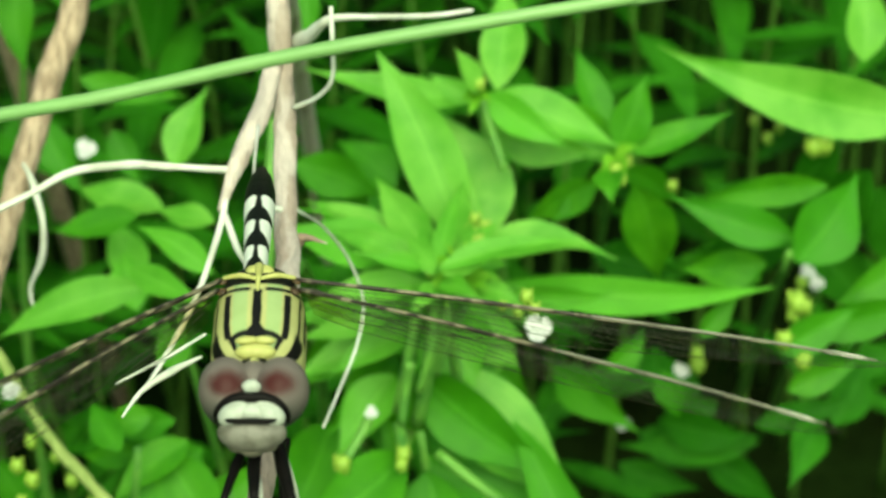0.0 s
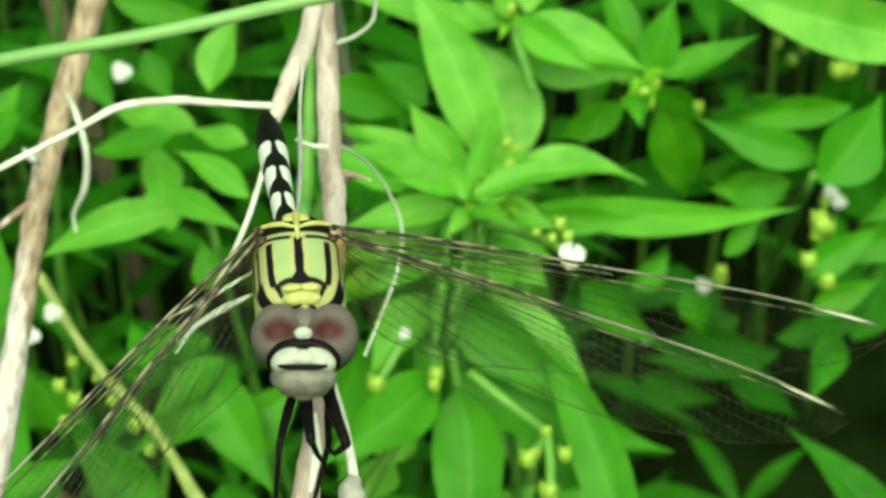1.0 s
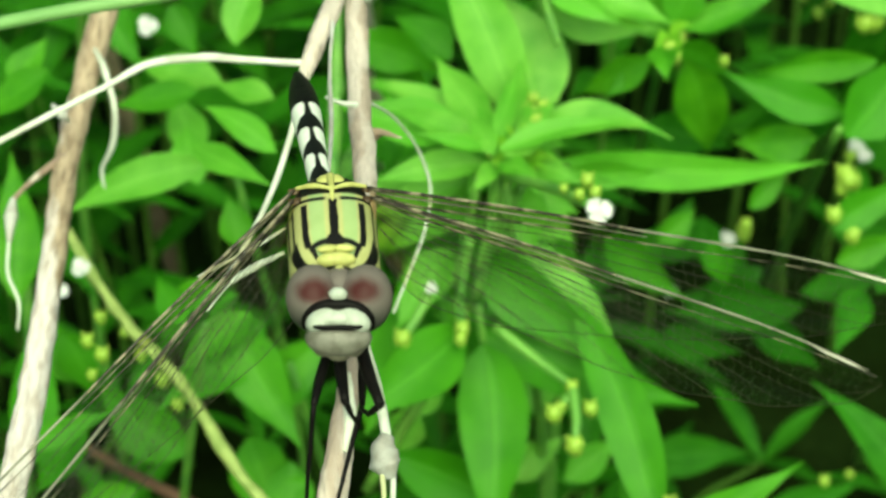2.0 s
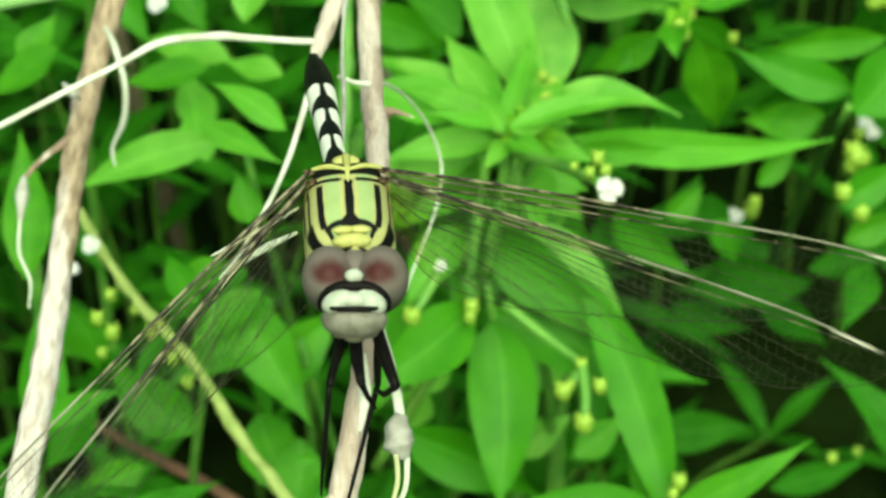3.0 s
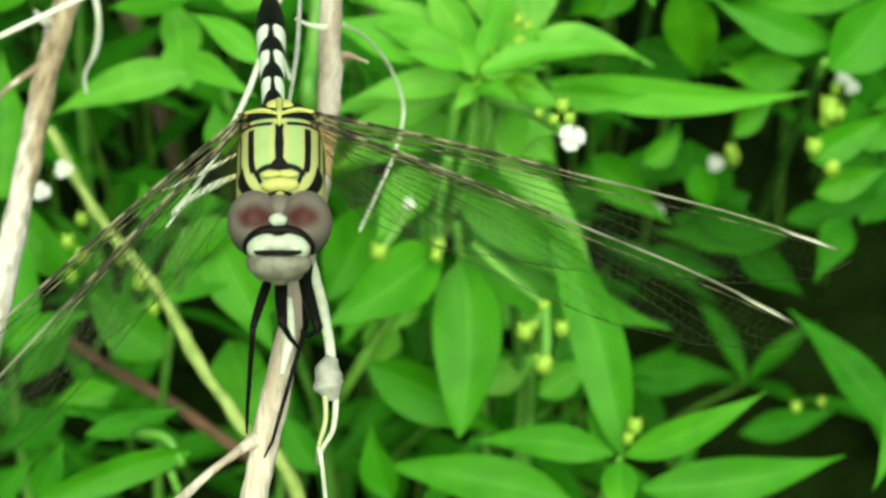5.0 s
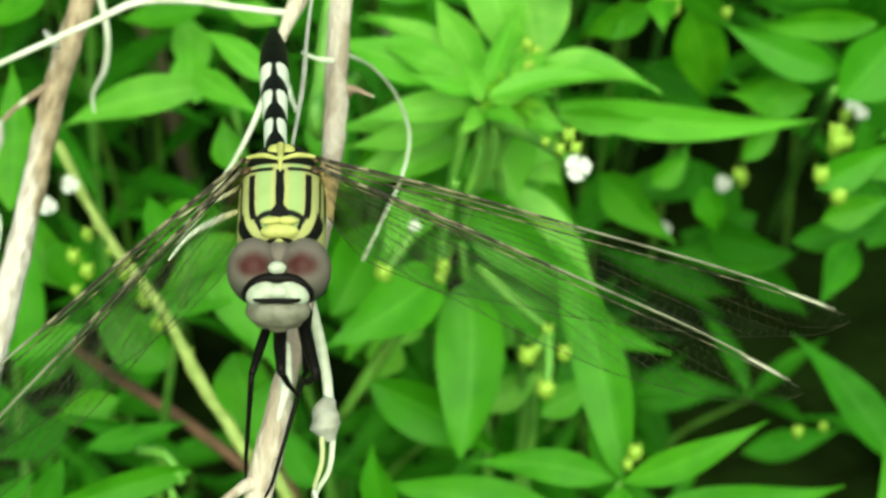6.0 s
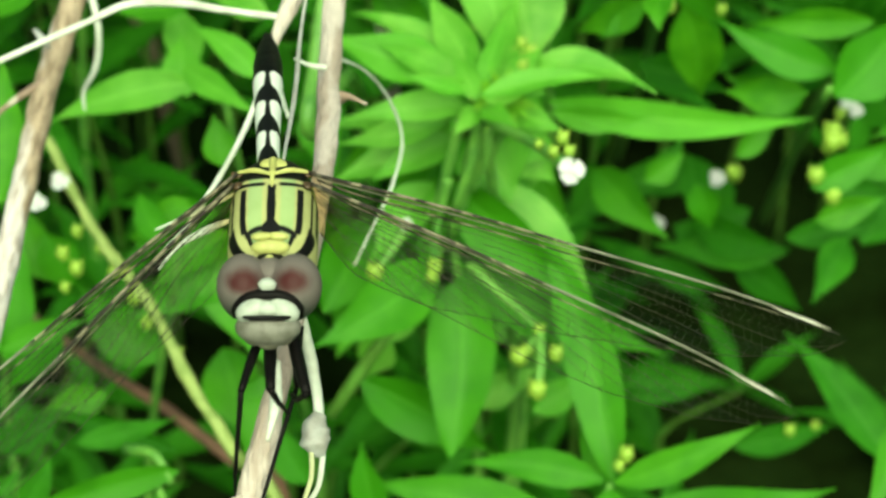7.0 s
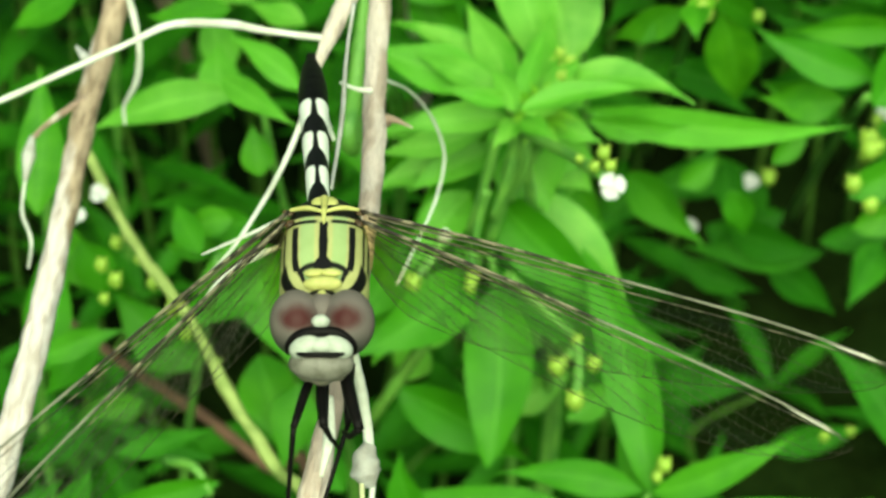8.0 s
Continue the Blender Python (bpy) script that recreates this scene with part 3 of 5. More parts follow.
def dragonfly():
    body = thing("dragonfly", (0, 0, 0), "perched dragonfly, green and black thorax, black and white tail", "dragonfly")
    part("thorax", loft([(2.9, 1.5, 1.5, -1.0), (3.6, 2.4, 2.0, -2.6), (4.8, 2.95, 2.75, -3.6), (6.3, 3.05, 3.45, -4.0), (7.9, 3.05, 3.95, -4.0), (9.4, 3.05, 4.2, -3.6), (11.4, 2.7, 4.0, -2.6), (13.2, 1.7, 3.3, -1.0), (14.4, 0.9, 2.7, 0.6)], square=0.76, flat=0.85), THORAX, body, "green thorax with black stripes and yellow edges")
    bm = mesh()
    blob(bm, (0, 3.15, 1.62), (1.30, 0.55, 0.55), (-20, 0, 0), 24, 16)
    blob(bm, (-0.55, 3.6, 2.25), (0.72, 0.34, 0.28), (-20, 0, 8), 18, 12)
    blob(bm, (0.55, 3.6, 2.25), (0.72, 0.34, 0.28), (-20, 0, -8), 18, 12)
    part("collar", bm, COLLAR, body, "yellow collar behind the head")
    part("neck", blob(mesh(), (0, 2.0, 0.4), (1.5, 1.6, 1.2), u=20, v=14), BLACK, body)
    bm = mesh()
    tube(bm, [(-2.35, 9.75, 3.95), (-1.2, 9.35, 4.3), (-0.15, 8.75, 4.35)], [0.12, 0.2, 0.12], 10, 20)
    tube(bm, [(2.35, 9.75, 3.95), (1.2, 9.35, 4.3), (0.15, 8.75, 4.35)], [0.12, 0.2, 0.12], 10, 20)
    tube(bm, [(0, 7.7, 3.85), (0, 8.9, 4.3), (0, 10.6, 4.45)], [0.06, 0.2, 0.3], 10, 16)
    blob(bm, (0, 10.6, 4.1), (0.95, 0.62, 0.36), (10, 0, 0), 24, 14)
    part("back_ridge", bm, COLLAR, body, "yellow ridge between the wings")
    for s in (-1, 1):
        for y in (8.7, 10.4):
            bm = blob(mesh(), (s * 2.40, y, 3.45), (0.36, 0.42, 0.20), (0, s * 20, 0), 16, 12, 0.2)
            blob(bm, (s * 2.70, y - 0.1, 3.58), (0.24, 0.17, 0.12), (0, 0, 0), 12, 8, 0.2)
            part("wing_hinge", bm, AMBER, body, "brown wing hinge")
    dragonfly_head(body)

    tail = new("abdomen")
    tail.empty_display_size = 0.004
    tail.parent = body
    tagged(tail, "slender abdomen with white rings and a black tip")
    widths = (0.80, 0.76, 0.84, 0.98, 1.13, 1.12, 0.80, 0.20)
    starts = (-5.2, 0.4, 6.0, 11.7, 17.4, 21.2, 25.0, 28.2)
    for n in range(7):
        y0, y1, r0, r1 = starts[n], starts[n + 1], widths[n], widths[n + 1]
        rings = [(y0 - 0.12, r0 * 0.9, r0 * 0.85, -r0 * 0.85), (y0, r0, r0 * 0.95, -r0 * 0.95), ((y0 + y1) / 2, (r0 + r1) / 2 * 1.02, (r0 + r1) / 2, -(r0 + r1) / 2), (y1, r1, r1 * 0.95, -r1 * 0.95), (y1 + 0.1, r1 * 0.9, r1 * 0.85, -r1 * 0.85)]
        last = n >= 4
        part("abdomen_segment", loft(rings, 32, 16), BLACK if last else ABDOMEN, tail, "black tail segment" if last else "white tail segment with a black arrow")
    for s in (-1, 1):
        part("tail_clasper", tube(mesh(), [(s * 0.2, 26.6, 0), (s * 0.28, 27.8, 0.1), (s * 0.12, 28.8, 0)], [0.12, 0.12, 0.04], 8, 10), BLACK, tail)

    length = {False: 37.3, True: 38.9}
    for s, side in ((1, "left"), (-1, "right")):
        for hind in (False, True):
            dragonfly_wing(body, ("hind_wing" if hind else "fore_wing"), s, hind, length[hind], "clear %s wing with dark veins and a cream spot, held forward and down" % ("hind" if hind else "fore"))

    def leg(points, thick):
        thick *= 1.3
        hip, knee, heel, toe = (Vector(p) for p in points)
        upper = part("leg", tube(mesh(), [hip, (hip + knee) / 2 + (knee - hip).orthogonal().normalized() * 0.12, knee], [thick * 0.9, thick, thick * 0.7], 8, 10), BLACK, body, "thin black spiny leg")
        bm = tube(mesh(), [knee, (knee + heel) / 2, heel], [thick * 0.6, thick * 0.5, thick * 0.4], 7, 10)
        part("shin", bm, BLACK, upper)
        away = (heel - knee).orthogonal().normalized()
        for k in range(1, 8):
            p = knee.lerp(heel, k / 8)
            d = Matrix.Rotation(k * 2.2, 3, (heel - knee).normalized()) @ away
            part("spine", tube(mesh(), [p, p + d * 0.32 + (heel - knee).normalized() * 0.20], [0.035, 0.012], 4, 3), BLACK, upper)
        part("foot", tube(mesh(), [heel, (heel + toe) / 2 + Vector((0, 0, 0.05)), toe], [thick * 0.4, thick * 0.35, thick * 0.2], 6, 8), BLACK, upper)

    leg([(-0.5, 1.3, -3.4), (-1.9, -3.3, -5.6), (-2.5, -3.7, -11.9), (-2.6, -3.3, -13.8)], 0.27)
    leg([(-0.0, 1.3, -3.4), (0.1, -4.1, -5.0), (0.5, -3.5, -6.3), (1.1, -2.6, -7.8)], 0.34)
    leg([(1.3, 1.7, -3.5), (2.4, -3.3, -5.8), (1.7, -1.9, -7.2), (1.2, -0.4, -7.6)], 0.36)
    leg([(1.8, 3.3, -4.5), (1.5, 2.2, -8.7), (-0.9, -3.3, -14.5), (-1.5, -3.8, -15.5)], 0.24)
    for s in (-1, 1):
        bm = tube(mesh(), [(0, 0, 0), (0, 0.2, 1.3), (0, 0, 2.4)], [0.22, 0.22, 0.17], 8, 10)
        tube(bm, [(0, 0, 2.4), (-s * 0.2, -0.1, 3.6), (-s * 0.5, -0.2, 4.9)], [0.17, 0.13, 0.06], 7, 10)
        for k in range(5):
            tube(bm, [(0, 0, 2.7 + k * 0.35), (s * 0.35, 0.1, 2.95 + k * 0.35)], [0.04, 0.012], 4, 3)
        part("foreleg", bm, BLACK, body, "short black foreleg folded behind the face")
    return body


insect = dragonfly()


# ---- dry twigs and stalks ----
twig = thing("dry_twig", (-13.0, 8.0, -3.0), "dry pale brown forked twig that the dragonfly grips", "twig")
stem(twig, [(-13.0, 8.0, -3.0), (-11.0, 2.0, 70.0), (-9.7, -10.6, 165.8), (-9.0, -9.9, 172.6), (-8.5, -8.1, 176.2), (-8.0, -6.4, 178.8), (-7.3, -3.7, 181.5), (-6.8, 0.2, 183.1), (-6.4, 6.2, 183.0), (-6.0, 18.9, 180.7), (-6.1, 33.6, 177.7), (-6.9, 47.0, 176.1), (-7.4, 60.7, 176.6), (-7.8, 65.0, 178.0), (-8.4, 78.1, 180.3), (-10.0, 150.0, 120.0), (-6.0, 230.0, -3.0)], [0.98, 0.98, 0.98, 0.96, 0.96, 0.95, 0.96, 0.85, 0.79, 0.84, 0.95, 1.00, 0.98, 0.99, 1.13, 1.13, 1.13], DRY, rough=0.16)
stem(twig, [(-8.4, 64.7, 179.2), (-9.2, 60.3, 177.7), (-10.3, 56.3, 176.9), (-11.4, 52.3, 176.0), (-12.4, 49.6, 173.9)], [0.84, 0.87, 0.86, 0.66, 0.33], DRY, "branch", "dry side branch", 0.20)
stem(twig, [(-11.8, 52.1, 175.8), (-12.4, 48.2, 173.4), (-14.2, 41.7, 170.6), (-17.1, 35.3, 168.0), (-19.2, 32.1, 166.8)], [0.36, 0.27, 0.22, 0.18, 0.10], DRY_PALE, "fibre", "split pale fibre", 0.20)
stem(twig, [(-12.1, 49.5, 173.7), (-10.9, 45.5, 173.0), (-9.9, 41.7, 174.0)], [0.28, 0.28, 0.18], DRY_PALE, "fibre", "", 0.20)
stem(twig, [(-11.8, 52.4, 176.2), (-16.8, 52.6, 176.4), (-20.5, 54.3, 175.5), (-25.3, 55.6, 174.0), (-29.2, 54.5, 172.4), (-33.2, 51.8, 171.7), (-39.0, 48.6, 170.2), (-45.7, 43.8, 169.9)], [0.28, 0.31, 0.41, 0.34, 0.29, 0.29, 0.26, 0.19], DRY_PALE, "tendril", "thin dry tendril", 0.20)
stem(twig, [(-6.2, 51.9, 172.4), (-4.3, 55.8, 168.1), (-2.3, 58.8, 162.7), (-1.0, 59.7, 157.4), (-1.5, 55.9, 155.2), (-3.0, 50.6, 154.2), (-4.3, 45.8, 153.8)], [0.14, 0.12, 0.13, 0.13, 0.13, 0.12, 0.10], DRY_PALE, "curl", "thin pale curled thread", 0.20)
stem(twig, [(-6.6, 60.1, 177.5), (-4.6, 59.0, 179.2), (-3.2, 58.2, 181.5), (-3.1, 58.5, 185.2), (-3.2, 60.1, 187.4)], [0.22, 0.19, 0.19, 0.19, 0.21], DRY_PALE, "curl", "", 0.20)
stem(twig, [(-6.8, 68.1, 179.1), (-5.4, 65.2, 181.6), (-3.3, 62.8, 184.7), (0.2, 64.5, 183.9), (5.1, 67.8, 182.1), (8.9, 69.6, 181.6)], [0.75, 0.64, 0.34, 0.24, 0.25, 0.20], DRY_PALE, "curl", "", 0.20)
stem(twig, [(-5.7, 42.1, 176.1), (-4.9, 41.5, 176.8), (-3.3, 40.4, 177.0)], [0.61, 0.30, 0.07], STRAW_BROWN, "thorn", "brown thorn", 0.20)
stem(twig, [(-9.0, 49.6, 182.3), (-9.1, 43.7, 181.3), (-8.7, 34.6, 182.4), (-8.7, 25.3, 183.2)], [0.16, 0.13, 0.20, 0.12], HUSK, "fibre", "thin greyish strand", 0.30)
stem(twig, [(-7.0, 42.7, 178.7), (-8.2, 42.0, 179.4), (-9.4, 41.6, 180.3)], [0.28, 0.19, 0.14], DRY_PALE, "branch", "", 0.20)
stem(twig, [(-12.1, 24.2, 178.1), (-14.3, 23.5, 177.3), (-16.5, 22.6, 176.2), (-18.0, 21.3, 174.7)], [0.11, 0.33, 0.20, 0.07], DRY_PALE, "fibre", "frayed pale bark strip", 0.20)
stem(twig, [(-12.4, 31.0, 175.1), (-15.2, 30.1, 173.7), (-19.4, 28.9, 171.9)], [0.09, 0.17, 0.07], DRY_PALE, "fibre", "", 0.20)
stem(twig, [(-8.4, -6.3, 179.8), (-9.6, -7.7, 180.0), (-11.5, -10.2, 180.1), (-13.9, -13.9, 180.1)], [0.50, 0.34, 0.28, 0.40], DRY, "branch", "", 0.20)
stem(twig, [(-6.5, -1.7, 188.7), (-6.2, -4.8, 188.0), (-6.5, -7.1, 186.8)], [0.34, 0.41, 0.15], DRY_PALE, "bark_strip", "pale strip of peeled wood", 0.20)
old_stick = thing("dry_stick", (-42.0, 20.0, -3.0), "weathered brown and cream dry stick", "stick")
stem(old_stick, [(-42.0, 20.0, -3.0), (-40.0, 14.0, 90.0), (-36.3, 3.6, 156.5), (-34.9, 13.8, 157.0), (-34.5, 23.9, 157.3), (-34.5, 35.7, 156.8), (-34.9, 50.0, 156.4), (-35.2, 65.0, 156.7), (-34.5, 78.2, 157.8), (-32.9, 92.1, 160.6), (-31.8, 107.9, 163.4), (-48.0, 150.0, 140.0), (-46.0, 230.0, -3.0)], [1.25, 1.25, 1.25, 1.25, 1.25, 1.21, 1.18, 1.18, 1.28, 1.41, 1.54, 1.54, 1.54], PEELED, rough=0.16)
stem(old_stick, [(-35.2, 64.4, 157.4), (-36.8, 62.9, 157.2), (-38.8, 61.9, 155.9), (-40.2, 60.9, 154.7)], [0.53, 0.35, 0.24, 0.24], STRAW_BROWN, "side_twig", "short broken side twig", 0.20)
stem(old_stick, [(-40.0, 61.1, 155.0), (-40.1, 59.3, 154.3), (-40.1, 57.0, 153.0)], [0.27, 0.69, 0.21], HUSK, "husk", "pale dry husk", 0.20)
stem(old_stick, [(-36.4, 67.1, 161.5), (-35.4, 65.7, 161.4), (-34.8, 66.0, 160.3)], [0.16, 0.54, 0.13], HUSK, "husk", "", 0.20)
stem(old_stick, [(-40.1, 57.2, 153.2), (-40.2, 55.2, 150.8), (-39.2, 53.5, 148.8), (-39.3, 51.8, 146.8)], [0.18, 0.16, 0.16, 0.13], DRY_PALE, "thread", "", 0.20)
stem(old_stick, [(-33.9, 79.5, 159.3), (-32.7, 76.7, 158.9), (-31.7, 74.2, 155.9), (-32.1, 73.5, 152.3), (-33.4, 73.4, 149.2), (-33.2, 72.2, 147.7)], [0.20, 0.33, 0.30, 0.33, 0.22, 0.11], DRY_PALE, "tendril", "hanging dry tendril", 0.20)

husk_stalk = thing("dry_stalk", (0.0, 6.0, -3.0), "thin pale dry stalk with a papery seed husk", "stalk")
stem(husk_stalk, [(0.0, 6.0, -3.0), (0.0, 4.0, 80.0), (-3.8, -3.1, 167.5), (-4.7, -0.0, 171.2), (-3.8, 1.8, 172.8), (-3.7, 3.8, 174.3), (-4.1, 5.3, 176.1), (-4.4, 6.6, 177.7), (-5.2, 8.3, 180.5), (-6.1, 9.8, 182.9), (-6.3, 10.6, 183.9)], [0.16, 0.16, 0.16, 0.18, 0.20, 0.24, 0.32, 0.41, 0.44, 0.44, 0.36], DRY_PALE, rough=0.20)
stem(husk_stalk, [(-4.1, 5.3, 176.7), (-4.3, 4.4, 176.2), (-4.2, 3.7, 175.4), (-3.8, 3.2, 174.5)], [0.40, 0.89, 1.05, 0.36], HUSK, "seed_husk", "grey-white papery husk", 0.50)
stem(husk_stalk, [(-4.5, 3.5, 175.4), (-4.3, 1.8, 173.9), (-4.7, 0.5, 172.4), (-4.5, -0.0, 171.2)], [0.20, 0.18, 0.16, 0.16], STRAND, "strand", "thin yellowish strand", 0.20)

grass_stem = thing("grass_stalk", (-130.0, 60.0, -3.0), "smooth bright green grass stalk lying across the twigs", "grass")
stem(grass_stem, [(-130.0, 60.0, -3.0), (-66.5, 58.3, 170.4), (-46.0, 57.0, 175.6), (-34.1, 56.6, 178.5), (-21.5, 56.1, 181.3), (-7.6, 56.1, 184.8), (8.3, 55.8, 188.1), (24.5, 57.1, 190.3), (58.0, 59.8, 194.8)], [0.64, 0.64, 0.63, 0.64, 0.64, 0.66, 0.63, 0.58, 0.51], GRASS, rough=0.03)
stem(grass_stem, [(21.8, 56.9, 189.9), (24.5, 57.1, 190.3), (35.7, 58.0, 191.8)], [0.70, 0.72, 0.60], GRASS, "sheath", "green leaf sheath", 0.03)

green_stalk = thing("green_stalk", (-8.0, 165.0, -3.0), "smooth green stalk rising behind the dry twig", "stalk")
stem(green_stalk, [(-9.9, 81.5, 163.0), (-10.1, 76.7, 158.9), (-10.3, 72.0, 154.8), (-10.3, 68.9, 149.5), (-8.0, 112.0, 118.0), (-8.0, 165.0, -3.0)], [0.35, 0.65, 0.80, 0.82, 0.80, 0.80], STEM, rough=0.03)
stem(green_stalk, [(-10.1, 75.8, 158.1), (-10.1, 75.1, 157.6), (-10.2, 74.5, 157.0)], [0.80, 0.92, 0.80], STEM, "node", "swollen joint of the stalk", 0.1)

yellow_stalk = thing("flowering_stalk", (10.0, 45.0, -3.0), "yellow-green knobbly weed stalk with white flowers", "stalk")
stem(yellow_stalk, [(10.0, 45.0, -3.0), (-8.2, 44.1, 111.0), (-16.6, 52.7, 120.8), (-21.5, 58.4, 124.5), (-26.7, 66.1, 127.7), (-32.0, 72.4, 129.2), (-36.4, 78.8, 130.9), (-40.0, 85.2, 132.5)], [0.70, 0.70, 0.66, 0.66, 0.62, 0.60, 0.60, 0.52], YELLOW_STEM, rough=0.45)
flower(yellow_stalk, (-37.8, 79.5, 131.7), 1.09)
flower(yellow_stalk, (-40.1, 77.9, 129.9), 1.09)
bud(yellow_stalk, (-29.4, 73.1, 121.5), 0.85)
bud(yellow_stalk, (-27.8, 71.4, 119.5), 0.72)
bud(yellow_stalk, (-35.9, 77.5, 126.5), 0.72)
bud(yellow_stalk, (-31.7, 74.8, 123.5), 0.72)
bud(yellow_stalk, (-24.3, 69.5, 117.3), 0.60)
bud(yellow_stalk, (-33.4, 76.4, 125.3), 0.54)
bud(yellow_stalk, (-37.3, 75.8, 124.7), 0.78)
bud(yellow_stalk, (-35.7, 74.8, 123.6), 0.85)
bud(yellow_stalk, (-36.8, 73.4, 122.0), 0.60)
flower(yellow_stalk, (-33.8, 118.5, 136.0), 1.29)
brown_stalk = thing("brown_stalk", (0.0, 70.0, -3.0), "reddish brown woody weed stem", "stalk")
stem(brown_stalk, [(0.0, 70.0, -3.0), (-14.7, 87.3, 74.9), (-21.2, 90.1, 78.3), (-29.7, 96.2, 79.6), (-40.3, 104.9, 78.3), (-51.3, 114.2, 77.8)], [0.84, 0.84, 0.81, 0.74, 0.73, 0.59], BROWN_STEM, rough=0.20)

weed = thing("weed", (10.9, 113.2, -2.0), "bright green weed with a whorl of broad leaves", "weed", "weeds")
stem(weed, [(10.9, 113.2, -2.0), (14.9, 116.7, 65.8), (6.9, 100.2, 133.5)], [0.72, 0.60, 0.42])
stem(weed, [(15.1, 69.3, 147.4), (11.3, 76.4, 144.2), (6.3, 86.3, 138.5)], [0.6, 0.55, 0.45])
stem(weed, [(5.9, 88.7, 135.5), (5.5, 87.5, 131.3), (4.1, 87.0, 125.2)], [0.6, 0.55, 0.45])
stem(weed, [(7.1, 90.2, 134.4), (7.2, 89.4, 130.7), (5.9, 89.8, 125.4)], [0.6, 0.55, 0.45])
stem(weed, [(3.2, 87.6, 128.7), (2.7, 87.3, 125.6), (2.2, 86.2, 121.5)], [0.6, 0.55, 0.45])
for base, tip, width, roll, arch in (
    ((11.9, 112.9, 126.4), (5.6, 125.2, 138.0), 10.9, 14, 0.02),
    ((5.6, 94.1, 137.9), (-0.5, 105.3, 140.7), 4.9, -15, 0.03),
    ((7.9, 92.3, 138.7), (9.2, 104.8, 140.3), 4.0, 10, 0.04),
    ((2.9, 103.4, 134.7), (-9.2, 109.6, 133.6), 3.6, 20, 0.05),
    ((5.3, 101.2, 131.7), (-7.5, 108.2, 131.6), 5.8, -10, 0.05),
    ((7.1, 94.5, 135.3), (15.3, 91.0, 133.7), 6.0, 20, 0.06),
    ((5.3, 94.7, 135.5), (-1.3, 92.6, 135.6), 4.2, 10, 0.08),
    ((6.5, 95.1, 136.0), (1.1, 94.8, 138.8), 3.0, -10, 0.06),
    ((5.9, 100.9, 128.0), (-7.3, 102.0, 122.7), 5.0, -10, 0.04),
    ((8.2, 92.0, 138.2), (12.6, 97.6, 139.8), 3.1, 10, 0.05),
    ((7.0, 92.0, 138.2), (4.1, 97.7, 139.7), 2.4, -10, 0.05),
    ((7.6, 91.8, 138.0), (13.7, 88.8, 140.4), 3.5, 0, 0.10),
    ((6.7, 91.6, 137.7), (1.7, 89.0, 140.4), 3.3, 0, 0.10),
    ((8.6, 96.6, 135.0), (15.6, 96.7, 138.5), 3.6, -10, 0.08),
    ((7.6, 91.6, 137.7), (10.5, 85.9, 136.1), 3.5, 0, 0.12),
    ((6.5, 92.8, 136.1), (2.9, 87.6, 135.2), 3.6, 0, 0.12),
):
    leaf(weed, base, tip, width, roll, arch, face=UPWARD)
leaf(weed, (8.7, 95.9, 135.4), (25.2, 94.4, 137.1), 5.1, -10, 0.05, face=UPWARD, bend=-0.15)
bud(weed, (10.4, 95.0, 139.3), 0.69)
bud(weed, (9.5, 97.3, 139.3), 0.56)
bud(weed, (11.3, 94.5, 138.6), 0.55)
bud(weed, (4.4, 102.9, 137.3), 0.50)
bud(weed, (11.3, 97.4, 139.5), 0.62)
bud(weed, (9.8, 94.3, 138.4), 0.55)
bud(weed, (14.5, 71.7, 148.8), 0.71)
bud(weed, (15.2, 70.2, 148.4), 0.65)
bud(weed, (13.7, 70.8, 147.7), 0.58)
bud(weed, (12.2, 71.9, 147.6), 0.46)
flower(weed, (15.4, 68.2, 147.6), 1.45, 3)

weed = thing("weed", (16.1, 114.9, -2.0), "green weed with one long pointed leaf", "weed", "weeds")
stem(weed, [(16.1, 114.9, -2.0), (8.6, 120.9, 60.8), (13.1, 106.9, 123.6)], [0.72, 0.60, 0.42])
for base, tip, width, roll, arch in (
    ((13.6, 104.6, 126.9), (45.9, 113.8, 119.4), 4.9, 8, 0.03),
    ((14.2, 103.9, 125.9), (26.2, 106.8, 123.7), 3.8, 30, 0.05),
    ((10.0, 108.5, 116.0), (13.3, 113.4, 119.8), 5.9, 20, 0.02),
    ((8.0, 107.0, 110.6), (14.6, 112.2, 118.2), 8.6, -20, 0.02),
):
    leaf(weed, base, tip, width, roll, arch)

weed = thing("weed", (11.3, 138.0, -2.0), "green weed with upright leaves and a bud", "weed", "weeds")
stem(weed, [(11.3, 138.0, -2.0), (17.3, 139.0, 70.2), (11.3, 120.0, 142.3)], [0.72, 0.60, 0.42])
stem(weed, [(11.3, 120.0, 142.3), (12.7, 117.2, 138.4), (13.9, 115.0, 135.2)], [0.6, 0.55, 0.45])
for base, tip, width, roll, arch in (
    ((10.3, 121.6, 140.1), (-8.8, 120.8, 145.2), 4.0, 12, 0.04),
    ((13.4, 125.0, 139.6), (14.7, 137.4, 147.7), 5.9, -8, 0.02),
    ((10.9, 116.8, 144.3), (8.2, 118.1, 149.4), 3.0, 20, 0.05),
    ((11.9, 120.0, 142.3), (21.3, 113.1, 139.3), 4.5, 10, 0.05),
    ((12.6, 121.4, 141.1), (27.4, 117.8, 136.2), 6.1, -12, 0.05),
    ((12.4, 124.1, 135.2), (26.1, 123.8, 131.7), 5.9, 20, 0.03),
    ((10.7, 121.1, 140.5), (5.5, 123.0, 143.2), 3.2, 0, 0.05),
):
    leaf(weed, base, tip, width, roll, arch)
